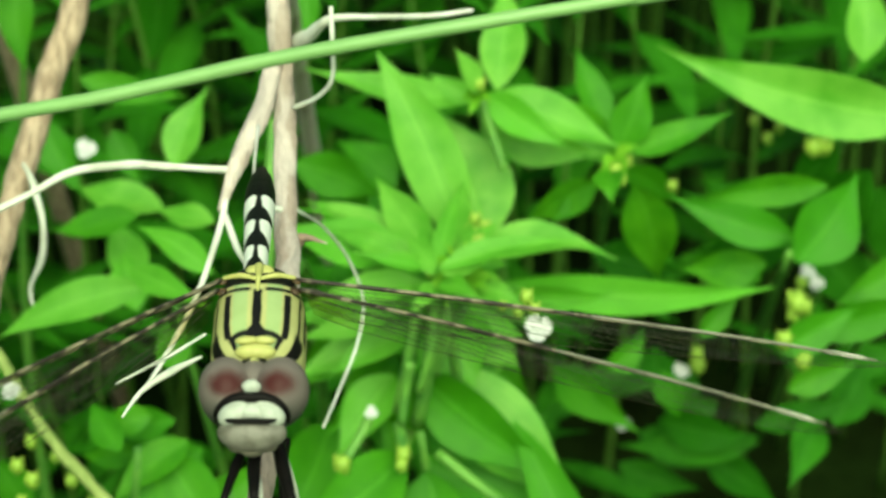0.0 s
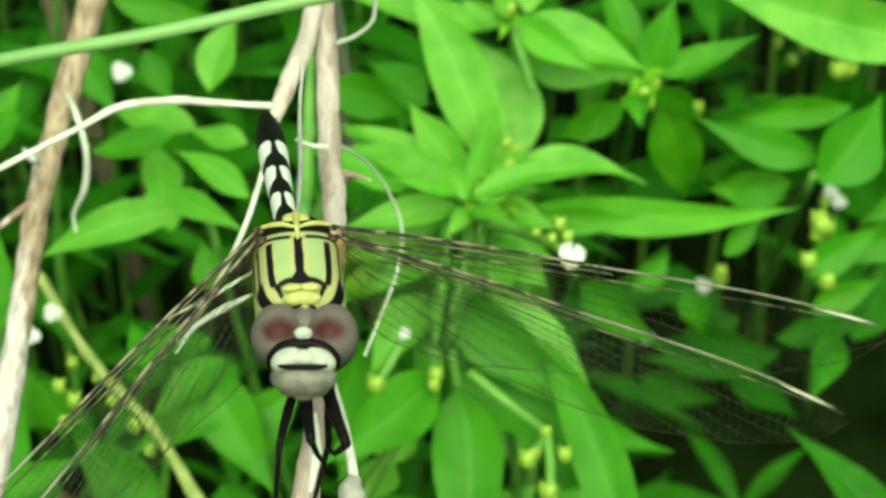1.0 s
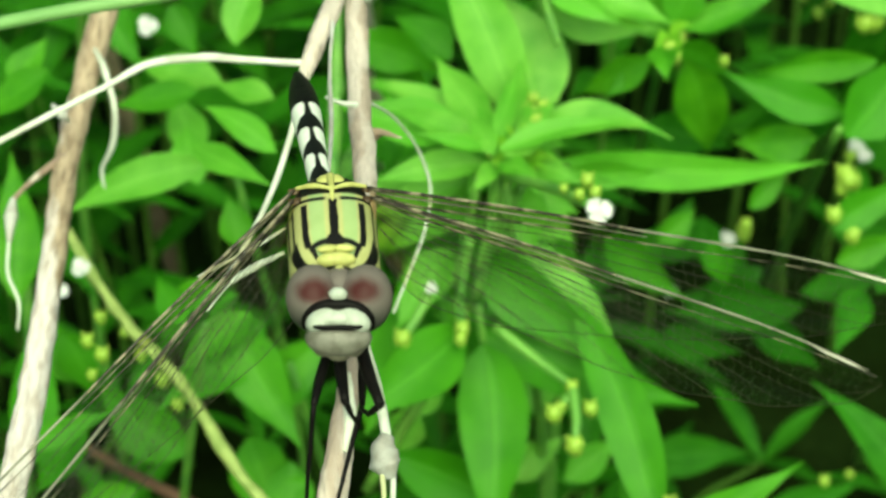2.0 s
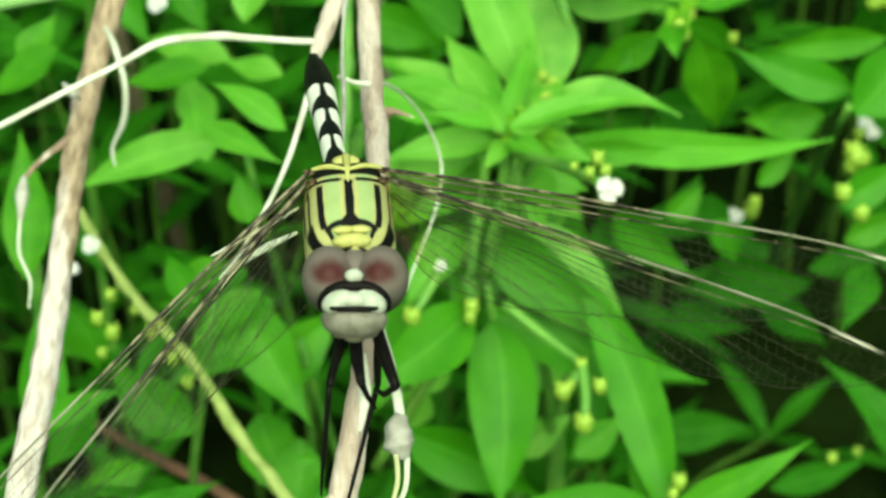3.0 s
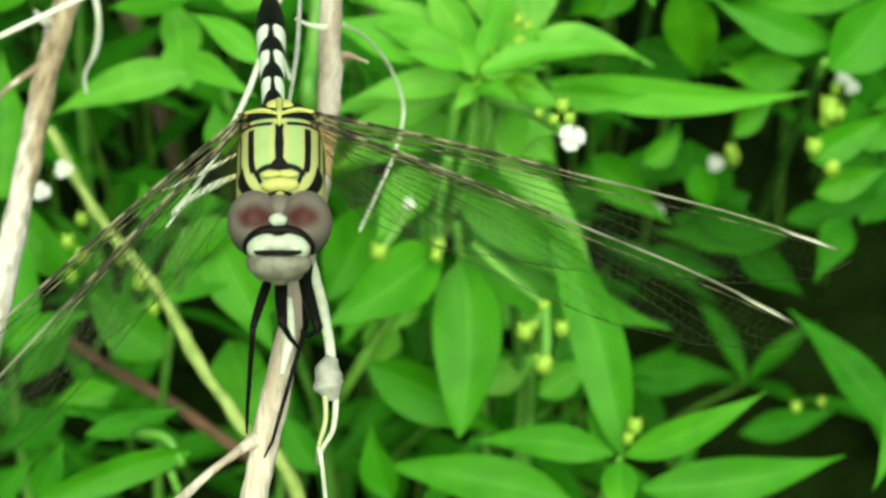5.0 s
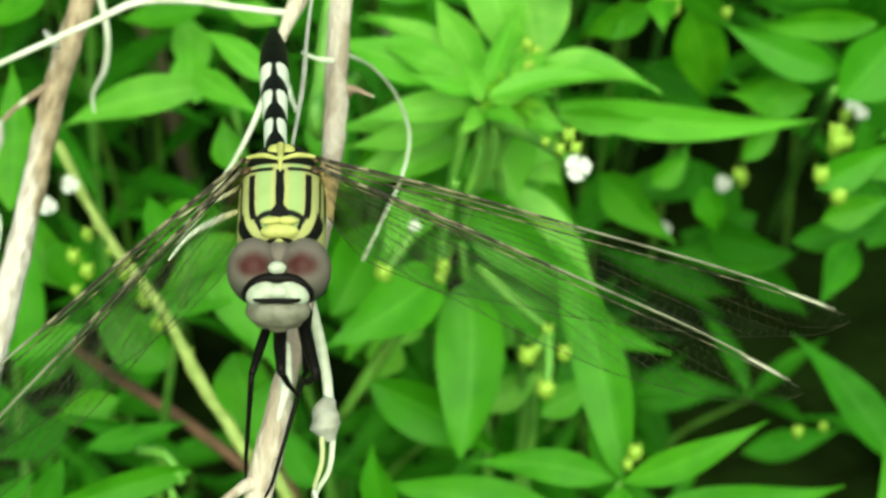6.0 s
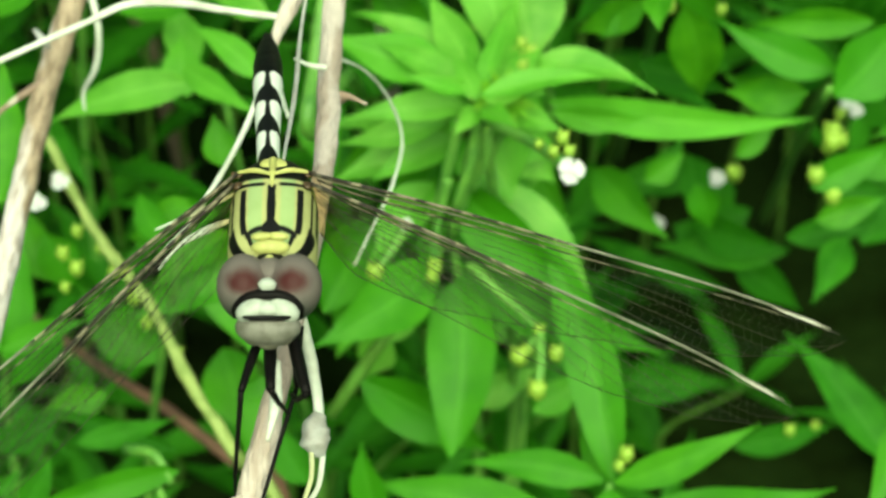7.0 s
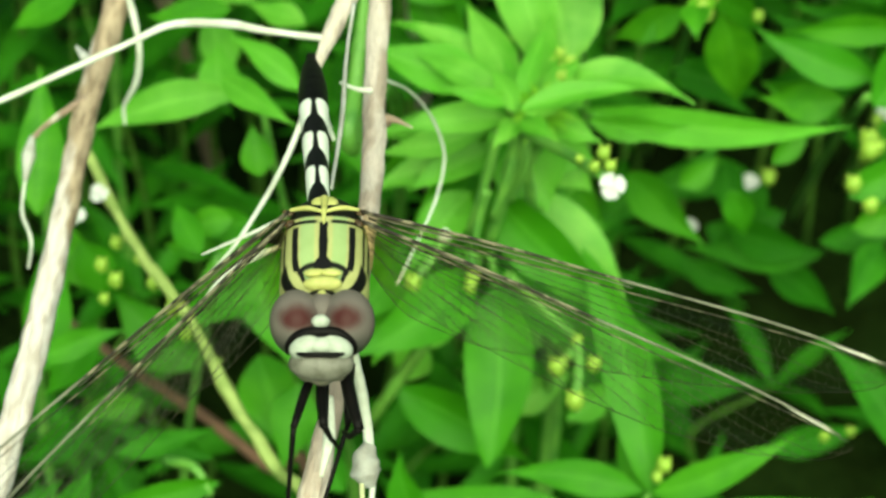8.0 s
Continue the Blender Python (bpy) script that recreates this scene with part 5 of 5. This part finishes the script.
for base, tip, width, roll, arch in leaf_back:
    leaf(weed, base, tip, width, roll, arch, face=UPWARD)
stem(weed, [(7.1, 90.9, 136.8), (6.7, 89.9, 132.8), (5.7, 89.7, 128.1), (3.8, 90.2, 118.2)], [0.55, 0.6, 0.65, 0.7])
stem(weed, [(4.0, 88.9, 136.2), (3.5, 88.2, 132.4), (1.8, 88.0, 121.8)], [0.5, 0.55, 0.6])
bud(weed, (8.1, 85.5, 140.3), 0.62)
for base, tip, width, roll, arch in (
    ((8.3, 88.9, 139.3), (4.5, 88.3, 141.8), 1.8, 0, 0.10),
    ((8.3, 88.9, 139.3), (11.0, 88.1, 141.7), 1.9, 0, 0.10),
    ((8.3, 88.9, 139.3), (12.5, 86.9, 140.0), 2.0, 0, 0.10),
    ((8.3, 88.9, 139.3), (10.1, 85.3, 137.8), 1.9, 0, 0.10),
    ((8.3, 88.9, 139.3), (6.8, 85.1, 137.4), 1.8, 0, 0.10),
    ((8.3, 88.9, 139.3), (4.3, 86.1, 138.8), 1.7, 0, 0.10),
    ((8.3, 88.9, 139.3), (9.2, 89.4, 143.4), 1.5, 0, 0.10),
    ((8.3, 88.9, 139.3), (6.9, 89.2, 143.1), 1.4, 0, 0.10),
    ((8.3, 88.9, 139.3), (11.4, 86.0, 138.9), 1.8, 0, 0.10),
    ((8.3, 88.9, 139.3), (5.6, 87.2, 140.4), 1.3, 0, 0.10),
):
    leaf(weed, base, tip, width, roll, arch, mat=LEAF_NEW, face=UPWARD)
bud(weed, (5.3, 87.9, 140.2), 0.55)
bud(weed, (7.2, 85.0, 139.7), 0.55)
bud(weed, (10.2, 97.7, 140.2), 0.64)
bud(weed, (10.5, 96.7, 139.0), 0.57)

weed = thing("weed", (60.0, 231.7, -2.0), "weed with overlapping mid-green leaves at the edge of the thicket", "weed", "weeds")
stem(weed, [(60.0, 231.7, -2.0), (54.5, 175.8, 62.1), (47.1, 113.7, 124.2)], [0.84, 0.70, 0.49])
for base, tip, width, roll, arch in (
    ((48.4, 118.0, 123.5), (33.6, 121.3, 127.5), 5.4, 8, 0.04),
    ((52.4, 121.9, 128.2), (37.2, 124.1, 124.9), 4.5, -10, 0.04),
    ((47.8, 113.1, 123.4), (55.8, 122.8, 129.2), 8.7, 0, 0.04),
    ((46.1, 124.6, 112.8), (36.6, 128.0, 113.8), 6.6, -10, 0.04),
    ((45.6, 119.1, 119.0), (35.7, 121.8, 116.4), 5.2, 10, 0.04),
    ((38.3, 119.5, 107.8), (43.3, 122.9, 111.8), 3.2, 0, 0.04),
    ((45.2, 103.3, 117.6), (54.4, 106.6, 121.6), 4.9, 0, 0.05),
    ((47.0, 106.5, 109.8), (55.8, 108.7, 112.4), 4.2, 0, 0.05),
    ((27.7, 122.9, 100.1), (32.4, 125.6, 103.4), 3.9, 0, 0.05),
    ((34.3, 122.9, 100.1), (36.7, 122.1, 93.3), 4.5, 0, 0.05),
):
    leaf(weed, base, tip, width, roll, arch, mat=LEAF_DARKER, face=OUTWARD)
bud(weed, (47.1, 105.4, 123.0), 1.05)
bud(weed, (45.5, 102.8, 119.9), 0.98)
bud(weed, (47.9, 102.7, 117.0), 0.98)
bud(weed, (38.4, 121.2, 104.0), 0.82)

weed = thing("weed", (14.0, 187.4, -2.0), "dull green weed low among the others", "weed", "weeds")
stem(weed, [(14.0, 187.4, -2.0), (14.2, 147.6, 44.2), (12.3, 103.3, 88.5)], [0.72, 0.60, 0.42])
for base, tip, width, roll, arch in (
    ((10.2, 103.5, 88.7), (15.3, 110.4, 91.1), 5.2, 0, 0.04),
    ((15.0, 95.4, 84.9), (21.9, 101.5, 86.3), 4.6, 0, 0.04),
    ((8.2, 100.8, 79.7), (15.9, 107.0, 81.2), 4.7, 0, 0.04),
    ((-4.3, 95.0, 96.1), (0.4, 101.7, 98.3), 5.4, 0, 0.04),
    ((-3.0, 95.5, 96.6), (-5.7, 94.7, 89.9), 5.4, 0, 0.04),
):
    leaf(weed, base, tip, width, roll, arch)

weed = thing("weed", (-49.5, 107.5, -2.0), "green weed with upright leaves beside the dry stick", "weed", "weeds")
stem(weed, [(-49.5, 107.5, -2.0), (-54.0, 110.5, 57.8), (-46.5, 93.5, 117.6)], [0.84, 0.70, 0.49])
for base, tip, width, roll, arch in (
    ((-47.1, 89.4, 118.6), (-48.5, 103.2, 129.2), 5.9, 0, 0.04),
    ((-43.6, 106.0, 138.5), (-52.2, 105.6, 132.1), 4.7, 0, 0.05),
    ((-48.4, 107.9, 134.8), (-44.2, 111.6, 139.2), 4.5, 0, 0.05),
    ((-28.6, 120.0, 125.9), (-39.6, 121.9, 122.3), 4.5, 0, 0.04),
    ((-22.3, 93.3, 123.3), (-23.7, 97.1, 127.8), 4.2, 0, 0.06),
    ((-44.3, 98.7, 106.3), (-41.5, 96.8, 98.2), 5.4, 0, 0.04),
):
    leaf(weed, base, tip, width, roll, arch, mat=LEAF_DARKER, face=UPWARD)

weed = thing("weed", (-17.9, 100.7, -2.0), "bright weed whose leaves show through the wings", "weed", "weeds")
stem(weed, [(-17.9, 100.7, -2.0), (-11.4, 104.2, 54.4), (-16.9, 87.7, 110.7)], [0.84, 0.70, 0.49])
leaf(weed, (-22.5, 56.1, 113.5), (-38.4, 49.1, 111.6), 3.9, -14, 0.05, mat=LEAF_DARKER, belly=0.50, taper=0.50)
for base, tip, width, roll, arch in (
    ((-20.1, 91.9, 113.7), (-31.8, 80.9, 110.0), 7.7, 0, 0.05),
    ((-23.8, 90.1, 114.7), (-15.6, 79.5, 105.4), 7.4, 0, 0.05),
    ((-23.2, 97.9, 90.0), (-18.0, 87.4, 83.9), 7.9, 0, 0.05),
    ((-17.7, 91.6, 92.0), (-19.2, 84.6, 83.7), 6.5, 0, 0.04),
    ((-14.9, 73.6, 105.7), (-17.4, 74.0, 106.0), 1.9, 0, 0.08),
    ((-45.9, 79.0, 106.2), (-36.2, 81.6, 109.3), 3.5, 0, 0.04),
    ((-35.6, 86.7, 92.0), (-44.3, 84.5, 89.5), 4.7, 0, 0.05),
):
    leaf(weed, base, tip, width, roll, arch, mat=LEAF_DARKER)

# ---- the bank of weeds behind: the same low plant in several heights ----
def low_weed(height, seed):
    """An upright weed with crossed pairs of lance-shaped leaves up its stem, its foot at (0, 0, 0)."""
    rng = random.Random(seed)
    ob = thing("low_weed", (0, 0, 0), "leafy green weed of the thicket, half in shade", "weed", "thicket of weeds")
    lean = Vector((rng.uniform(-12, 12), rng.uniform(-12, 6), 0))
    path = [Vector((0, 0, -2)), Vector((lean.x * -0.2, lean.y * 0.8, height * 0.5)), Vector((lean.x, lean.y, height))]
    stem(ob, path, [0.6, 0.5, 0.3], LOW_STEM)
    line = spline(path, 41)
    turn, nodes_up = rng.uniform(0, 6.28), max(3, int(height / 20))
    for n in range(nodes_up):
        h = 1 - n * 17 / height
        if h < 0.12 or n > 7:
            break
        p = line[int(40 * h)]
        turn += math.pi / 2 + rng.uniform(-0.4, 0.4)
        for k in range(4 if n == 0 else 2):
            a = turn + k * (1.6 if n == 0 else math.pi)
            size = rng.uniform(19, 32) * (0.7 if n == 0 else 1.0)
            up = rng.uniform(0.15, 0.9) if n == 0 else rng.uniform(-0.25, 0.5)
            d = Vector((math.cos(a), math.sin(a), up)).normalized() * size
            normal = Vector((0, 0, 1)) if abs(up) < 0.8 else Vector((-d.x, -d.y, 8))
            part("leaf", leaf_shape(d, normal, size * rng.uniform(0.18, 0.27), rng.uniform(0.03, 0.14), 0.25, 0.42, 0.02, 8, 4), LEAF_SHADED, ob, at=p)
    return ob


def thicket():
    rng = random.Random(11)
    heights = (20, 32, 45, 70, 95, 120, 150, 185, 225, 270, 320)
    kinds = {h: [low_weed(h, h + 1000 * k) for k in range(2)] for h in heights}
    used = set()
    for row in range(24):
        for col in range(12):
            x = (col - 5.5) * 0.0165 + rng.uniform(-0.008, 0.008) + (0.008 if row % 2 else 0)
            y = 0.018 + row * 0.0168 + rng.uniform(-0.007, 0.007)
            # tops fit a plane square to the camera's view, so the bank rises away
            top = 0.3000 - (0.3191 - (y - -0.1260) * 0.766) / 0.643 - 0.014 + rng.uniform(-0.03, 0.0)
            # weeds lowered to open a dark hollow where the camera sees one
            top -= 0.13 * math.exp(-(((x - 0.055) / 0.036) ** 2) - ((y - 0.150) / 0.06) ** 2)
            top -= 0.10 * math.exp(-(((x - 0.062) / 0.030) ** 2) - ((y - 0.105) / 0.05) ** 2)
            # likewise gaps seen from the camera behind the dry stick and under the wing
            top -= 0.08 * math.exp(-(((x - -0.030) / 0.020) ** 2) - ((y - 0.097) / 0.035) ** 2)
            top -= 0.09 * math.exp(-(((x + 0.036) / 0.020) ** 2) - ((y - 0.135) / 0.045) ** 2)
            # low growth thinned in the hollow so that the dark soil shows
            if 0.026 < x < 0.088 and 0.085 < y < 0.205:
                if rng.random() < (0.55 if y > 0.125 else 0.35):
                    continue
                top = -0.05
            fit = [h for h in heights if h * MM <= top]
            if not fit:
                if top < -0.12 or rng.random() < 0.35:
                    continue
                fit = [20]
            kind = rng.choice(kinds[fit[-1]])
            m = pose(x, y, 0, 0, 0, rng.uniform(-40, 40))
            if kind not in used:
                kind.matrix_basis = m
                used.add(kind)
            else:
                copy_thing(kind, m)
    spare = 0
    for pair in kinds.values():
        for kind in pair:
            if kind not in used:
                spare += 1
                kind.matrix_basis = pose(-0.17 - 0.02 * spare, 0.12 + 0.01 * spare, 0, 0, 0, 20 * spare)


thicket()


def meadow():
    """Low weeds of the open ground all round, too many to count."""
    rng = random.Random(5)
    points, faces = [], []
    for _ in range(9000):
        a, r = rng.uniform(0, 2 * math.pi), 0.22 + 2.6 * rng.random() ** 0.8
        x, y = r * math.cos(a), 0.12 + r * math.sin(a)
        if abs(x) < 0.13 and -0.2 < y < 0.48:
            continue
        high = rng.uniform(0.03, 0.12) * (0.5 if y < 0 else 1.0)
        for k in range(4):
            b, n = rng.uniform(0, 2 * math.pi), len(points)
            size = rng.uniform(0.03, 0.06)
            d, w = Vector((math.cos(b), math.sin(b), rng.uniform(0.0, 0.7))) * size, Vector((-math.sin(b), math.cos(b), 0)) * size * 0.14
            base = Vector((x, y, high * (k + 1) / 4))
            mid = base + d * 0.45 + Vector((0, 0, size * 0.12))
            points += [base, mid + w, base + d, mid - w, mid - Vector((0, 0, size * 0.05))]
            faces += [(n, n + 1, n + 4), (n + 1, n + 2, n + 4), (n + 2, n + 3, n + 4), (n + 3, n, n + 4)]
        n = len(points)
        points += [Vector((x - 0.001, y, -0.003)), Vector((x + 0.001, y, -0.003)), Vector((x, y + 0.001, high)), Vector((x, y - 0.001, high))]
        faces += [(n, n + 1, n + 2), (n + 1, n, n + 3)]
    data = bpy.data.meshes.new("meadow")
    data.from_pydata([tuple(p) for p in points], [], faces)
    data.materials.append(MEADOW)
    tagged(new("meadow", data), "low green weeds over the open ground", "weeds", kind="stuff")


meadow()


# ---- what moves ----
def motions():
    walk(insect, [
        (0.0, pose(-0.00640, -0.00086, 0.19405, -12.94, 0.18, 0.46)),
        (0.5, pose(-0.00633, -0.00090, 0.19398, -13.20, -0.30, -0.10)),
        (0.7, pose(-0.00695, -0.00138, 0.19332, -13.80, 1.09, 4.98)),
        (1.0, pose(-0.00684, -0.00083, 0.19407, -13.40, 1.21, 4.90)),
        (1.5, pose(-0.00684, -0.00082, 0.19405, -13.95, 1.35, 4.64)),
        (3.0, pose(-0.00678, -0.00084, 0.19402, -13.94, 1.27, 4.35)),
        (3.5, pose(-0.00695, -0.00085, 0.19400, -13.86, 1.05, 4.23)),
        (4.0, pose(-0.00701, -0.00079, 0.19406, -14.00, 0.71, 4.27)),
        (5.5, pose(-0.00700, -0.00075, 0.19410, -13.26, -1.29, 4.42)),
        (6.0, pose(-0.00701, -0.00079, 0.19406, -13.46, -1.63, 4.63)),
        (6.5, pose(-0.00698, -0.00073, 0.19412, -13.75, -1.97, 4.59)),
        (7.0, pose(-0.00704, -0.00070, 0.19416, -14.47, -2.22, 4.21)),
        (7.5, pose(-0.00704, -0.00066, 0.19419, -14.34, -2.10, 4.18)),
        (8.0, pose(-0.00709, -0.00065, 0.19419, -17.00, -2.02, 4.26)),
    ])
    parts = {c.name.split(".")[0] + ("_far" if "." in c.name else ""): c for c in insect.children}
    walk(parts["head"], [
        (0.0, pose(0.00000, 0.00000, 0.00000, -27.06, 0.00, -1.23)),
        (0.5, pose(0.00000, 0.00000, 0.00000, -26.80, 0.00, -0.65)),
        (0.7, pose(0.00000, 0.00000, 0.00000, -26.16, 0.00, -5.85)),
        (1.0, pose(0.00000, 0.00000, 0.00000, -26.55, 0.00, -5.69)),
        (1.5, pose(0.00000, 0.00000, 0.00000, -25.98, 0.00, -5.18)),
        (3.0, pose(0.00000, 0.00000, 0.00000, -26.01, 0.00, -4.80)),
        (3.5, pose(0.00000, 0.00000, 0.00000, -26.10, 0.00, -4.36)),
        (4.0, pose(0.00000, 0.00000, 0.00000, -25.99, 0.00, -4.18)),
        (5.5, pose(0.00000, 0.00000, 0.00000, -26.87, 0.00, -1.91)),
        (6.0, pose(0.00000, 0.00000, 0.00000, -26.70, 0.00, -1.82)),
        (6.5, pose(0.00000, 0.00000, 0.00000, -26.44, 0.00, -1.68)),
        (7.0, pose(0.00000, 0.00000, 0.00000, -25.71, 0.00, -1.21)),
        (7.5, pose(0.00000, 0.00000, 0.00000, -25.83, 0.00, -1.08)),
        (7.6, pose(0.00000, 0.00000, 0.00000, -25.80, 0.00, -1.05)),
        (7.7, pose(0, 0, 0, -26, 0, 0) @ pose(0, 0, 0, 0, 0, -56)),
        (7.8, pose(0, 0, 0, -26, 0, 0) @ pose(0, 0, 0, 0, 0, -56)),
        (7.9, pose(0.00000, 0.00000, 0.00000, -24.00, 0.00, -1.00)),
        (8.0, pose(0.00000, 0.00000, 0.00000, -23.18, 0.00, -1.00)),
    ])
    walk(parts["abdomen"], [
        (0.0, pose(-0.00050, 0.01300, 0.00230, -4.64, 0.06, 1.69)),
        (0.5, pose(-0.00050, 0.01300, 0.00230, -4.05, 0.05, 1.68)),
        (1.0, pose(-0.00050, 0.01300, 0.00230, -4.32, 0.18, 1.22)),
        (1.5, pose(-0.00050, 0.01300, 0.00230, -3.96, 0.11, 1.51)),
        (3.0, pose(-0.00050, 0.01300, 0.00230, -4.43, 0.11, 1.43)),
        (3.5, pose(-0.00050, 0.01300, 0.00230, -4.21, 0.02, 1.49)),
        (4.0, pose(-0.00050, 0.01300, 0.00230, -5.32, 0.07, 1.27)),
        (5.5, pose(-0.00050, 0.01300, 0.00230, -4.58, 0.08, 1.86)),
        (6.0, pose(-0.00050, 0.01300, 0.00230, -4.72, 0.07, 2.05)),
        (6.5, pose(-0.00050, 0.01300, 0.00230, -4.06, 0.04, 1.70)),
        (7.0, pose(-0.00050, 0.01300, 0.00230, -3.34, 0.01, 2.49)),
        (7.5, pose(-0.00050, 0.01300, 0.00230, -3.27, -0.02, 2.27)),
        (8.0, pose(-0.00050, 0.01300, 0.00230, 0.99, -0.22, 2.83)),
    ])
    walk(parts["fore_wing"], [
        (0.0, pose(0.00260, 0.00860, 0.00360, -38.26, 1.41, -30.41)),
        (0.5, pose(0.00260, 0.00860, 0.00360, -40.12, 3.76, -28.14)),
        (0.7, pose(0.00260, 0.00860, 0.00360, -74.25, 4.05, -36.57)),
        (1.5, pose(0.00260, 0.00860, 0.00360, -74.25, 4.05, -36.57)),
        (4.0, pose(0.00260, 0.00860, 0.00360, -74.25, 4.05, -36.57)),
        (5.5, pose(0.00260, 0.00860, 0.00360, -70.67, 7.71, -33.73)),
        (7.0, pose(0.00260, 0.00860, 0.00360, -70.67, 7.71, -33.73)),
        (8.0, pose(0.00260, 0.00860, 0.00360, -70.67, 7.71, -33.73)),
    ])
    walk(parts["hind_wing"], [
        (0.0, pose(0.00250, 0.01020, 0.00360, -35.10, 2.63, -14.38)),
        (0.5, pose(0.00250, 0.01020, 0.00360, -36.83, 3.49, -13.83)),
        (0.7, pose(0.00250, 0.01020, 0.00360, -73.42, -2.21, -31.83)),
        (1.5, pose(0.00250, 0.01020, 0.00360, -73.42, -2.21, -31.83)),
        (4.0, pose(0.00250, 0.01020, 0.00360, -73.42, -2.21, -31.83)),
        (5.5, pose(0.00250, 0.01020, 0.00360, -69.22, 2.60, -28.61)),
        (7.0, pose(0.00250, 0.01020, 0.00360, -69.22, 2.60, -28.61)),
        (8.0, pose(0.00250, 0.01020, 0.00360, -69.22, 2.60, -28.61)),
    ])
    walk(parts["fore_wing_far"], [
        (0.0, pose(-0.00260, 0.00860, 0.00360, -49.57, -6.36, 49.98)),
        (0.5, pose(-0.00260, 0.00860, 0.00360, -49.50, -8.67, 47.09)),
        (0.7, pose(-0.00260, 0.00860, 0.00360, -77.96, -27.73, 46.07)),
        (1.5, pose(-0.00260, 0.00860, 0.00360, -77.96, -27.73, 46.07)),
        (4.0, pose(-0.00260, 0.00860, 0.00360, -77.96, -27.73, 46.07)),
        (5.5, pose(-0.00260, 0.00860, 0.00360, -75.87, -15.05, 54.96)),
        (7.0, pose(-0.00260, 0.00860, 0.00360, -75.87, -15.05, 54.96)),
        (8.0, pose(-0.00260, 0.00860, 0.00360, -75.87, -15.05, 54.96)),
    ])
    walk(parts["hind_wing_far"], [
        (0.0, pose(-0.00250, 0.01020, 0.00360, -46.38, -3.81, 46.43)),
        (0.5, pose(-0.00250, 0.01020, 0.00360, -44.82, -8.54, 37.91)),
        (0.7, pose(-0.00250, 0.01020, 0.00360, -76.94, -31.51, 32.70)),
        (1.5, pose(-0.00250, 0.01020, 0.00360, -76.94, -31.51, 32.70)),
        (4.0, pose(-0.00250, 0.01020, 0.00360, -76.94, -31.51, 32.70)),
        (5.5, pose(-0.00250, 0.01020, 0.00360, -73.99, -14.50, 49.05)),
        (7.0, pose(-0.00250, 0.01020, 0.00360, -73.99, -14.50, 49.05)),
        (8.0, pose(-0.00250, 0.01020, 0.00360, -73.99, -14.50, 49.05)),
    ])
    walk(parts["foreleg"], [
        (0.00, pose(-0.00130, 0.00240, -0.00160, 135.2, 8.1, 178.4)),
        (7.57, pose(-0.00130, 0.00240, -0.00160, 135.2, 8.1, 178.4)),
        (7.63, pose(-0.00130, 0.00240, -0.00160, 156.9, -68.9, -148.7)),
        (7.70, pose(-0.00130, 0.00240, -0.00160, 17.1, -24.9, -5.3)),
        (7.80, pose(-0.00130, 0.00240, -0.00160, 19.7, -21.0, -4.4)),
        (7.86, pose(-0.00130, 0.00240, -0.00160, 156.9, -68.9, -148.7)),
        (7.92, pose(-0.00130, 0.00240, -0.00160, 135.2, 8.1, 178.4)),
        (8.00, pose(-0.00130, 0.00240, -0.00160, 135.2, 8.1, 178.4)),
    ])
    walk(parts["foreleg_far"], [
        (0.00, pose(0.00130, 0.00240, -0.00160, 135.2, -8.1, -178.4)),
        (7.57, pose(0.00130, 0.00240, -0.00160, 135.2, -8.1, -178.4)),
        (7.63, pose(0.00130, 0.00240, -0.00160, 156.9, 68.9, 148.7)),
        (7.70, pose(0.00130, 0.00240, -0.00160, 17.1, 24.9, 5.3)),
        (7.80, pose(0.00130, 0.00240, -0.00160, 19.7, 21.0, 4.4)),
        (7.86, pose(0.00130, 0.00240, -0.00160, 156.9, 68.9, 148.7)),
        (7.92, pose(0.00130, 0.00240, -0.00160, 135.2, -8.1, -178.4)),
        (8.00, pose(0.00130, 0.00240, -0.00160, 135.2, -8.1, -178.4)),
    ])


motions()
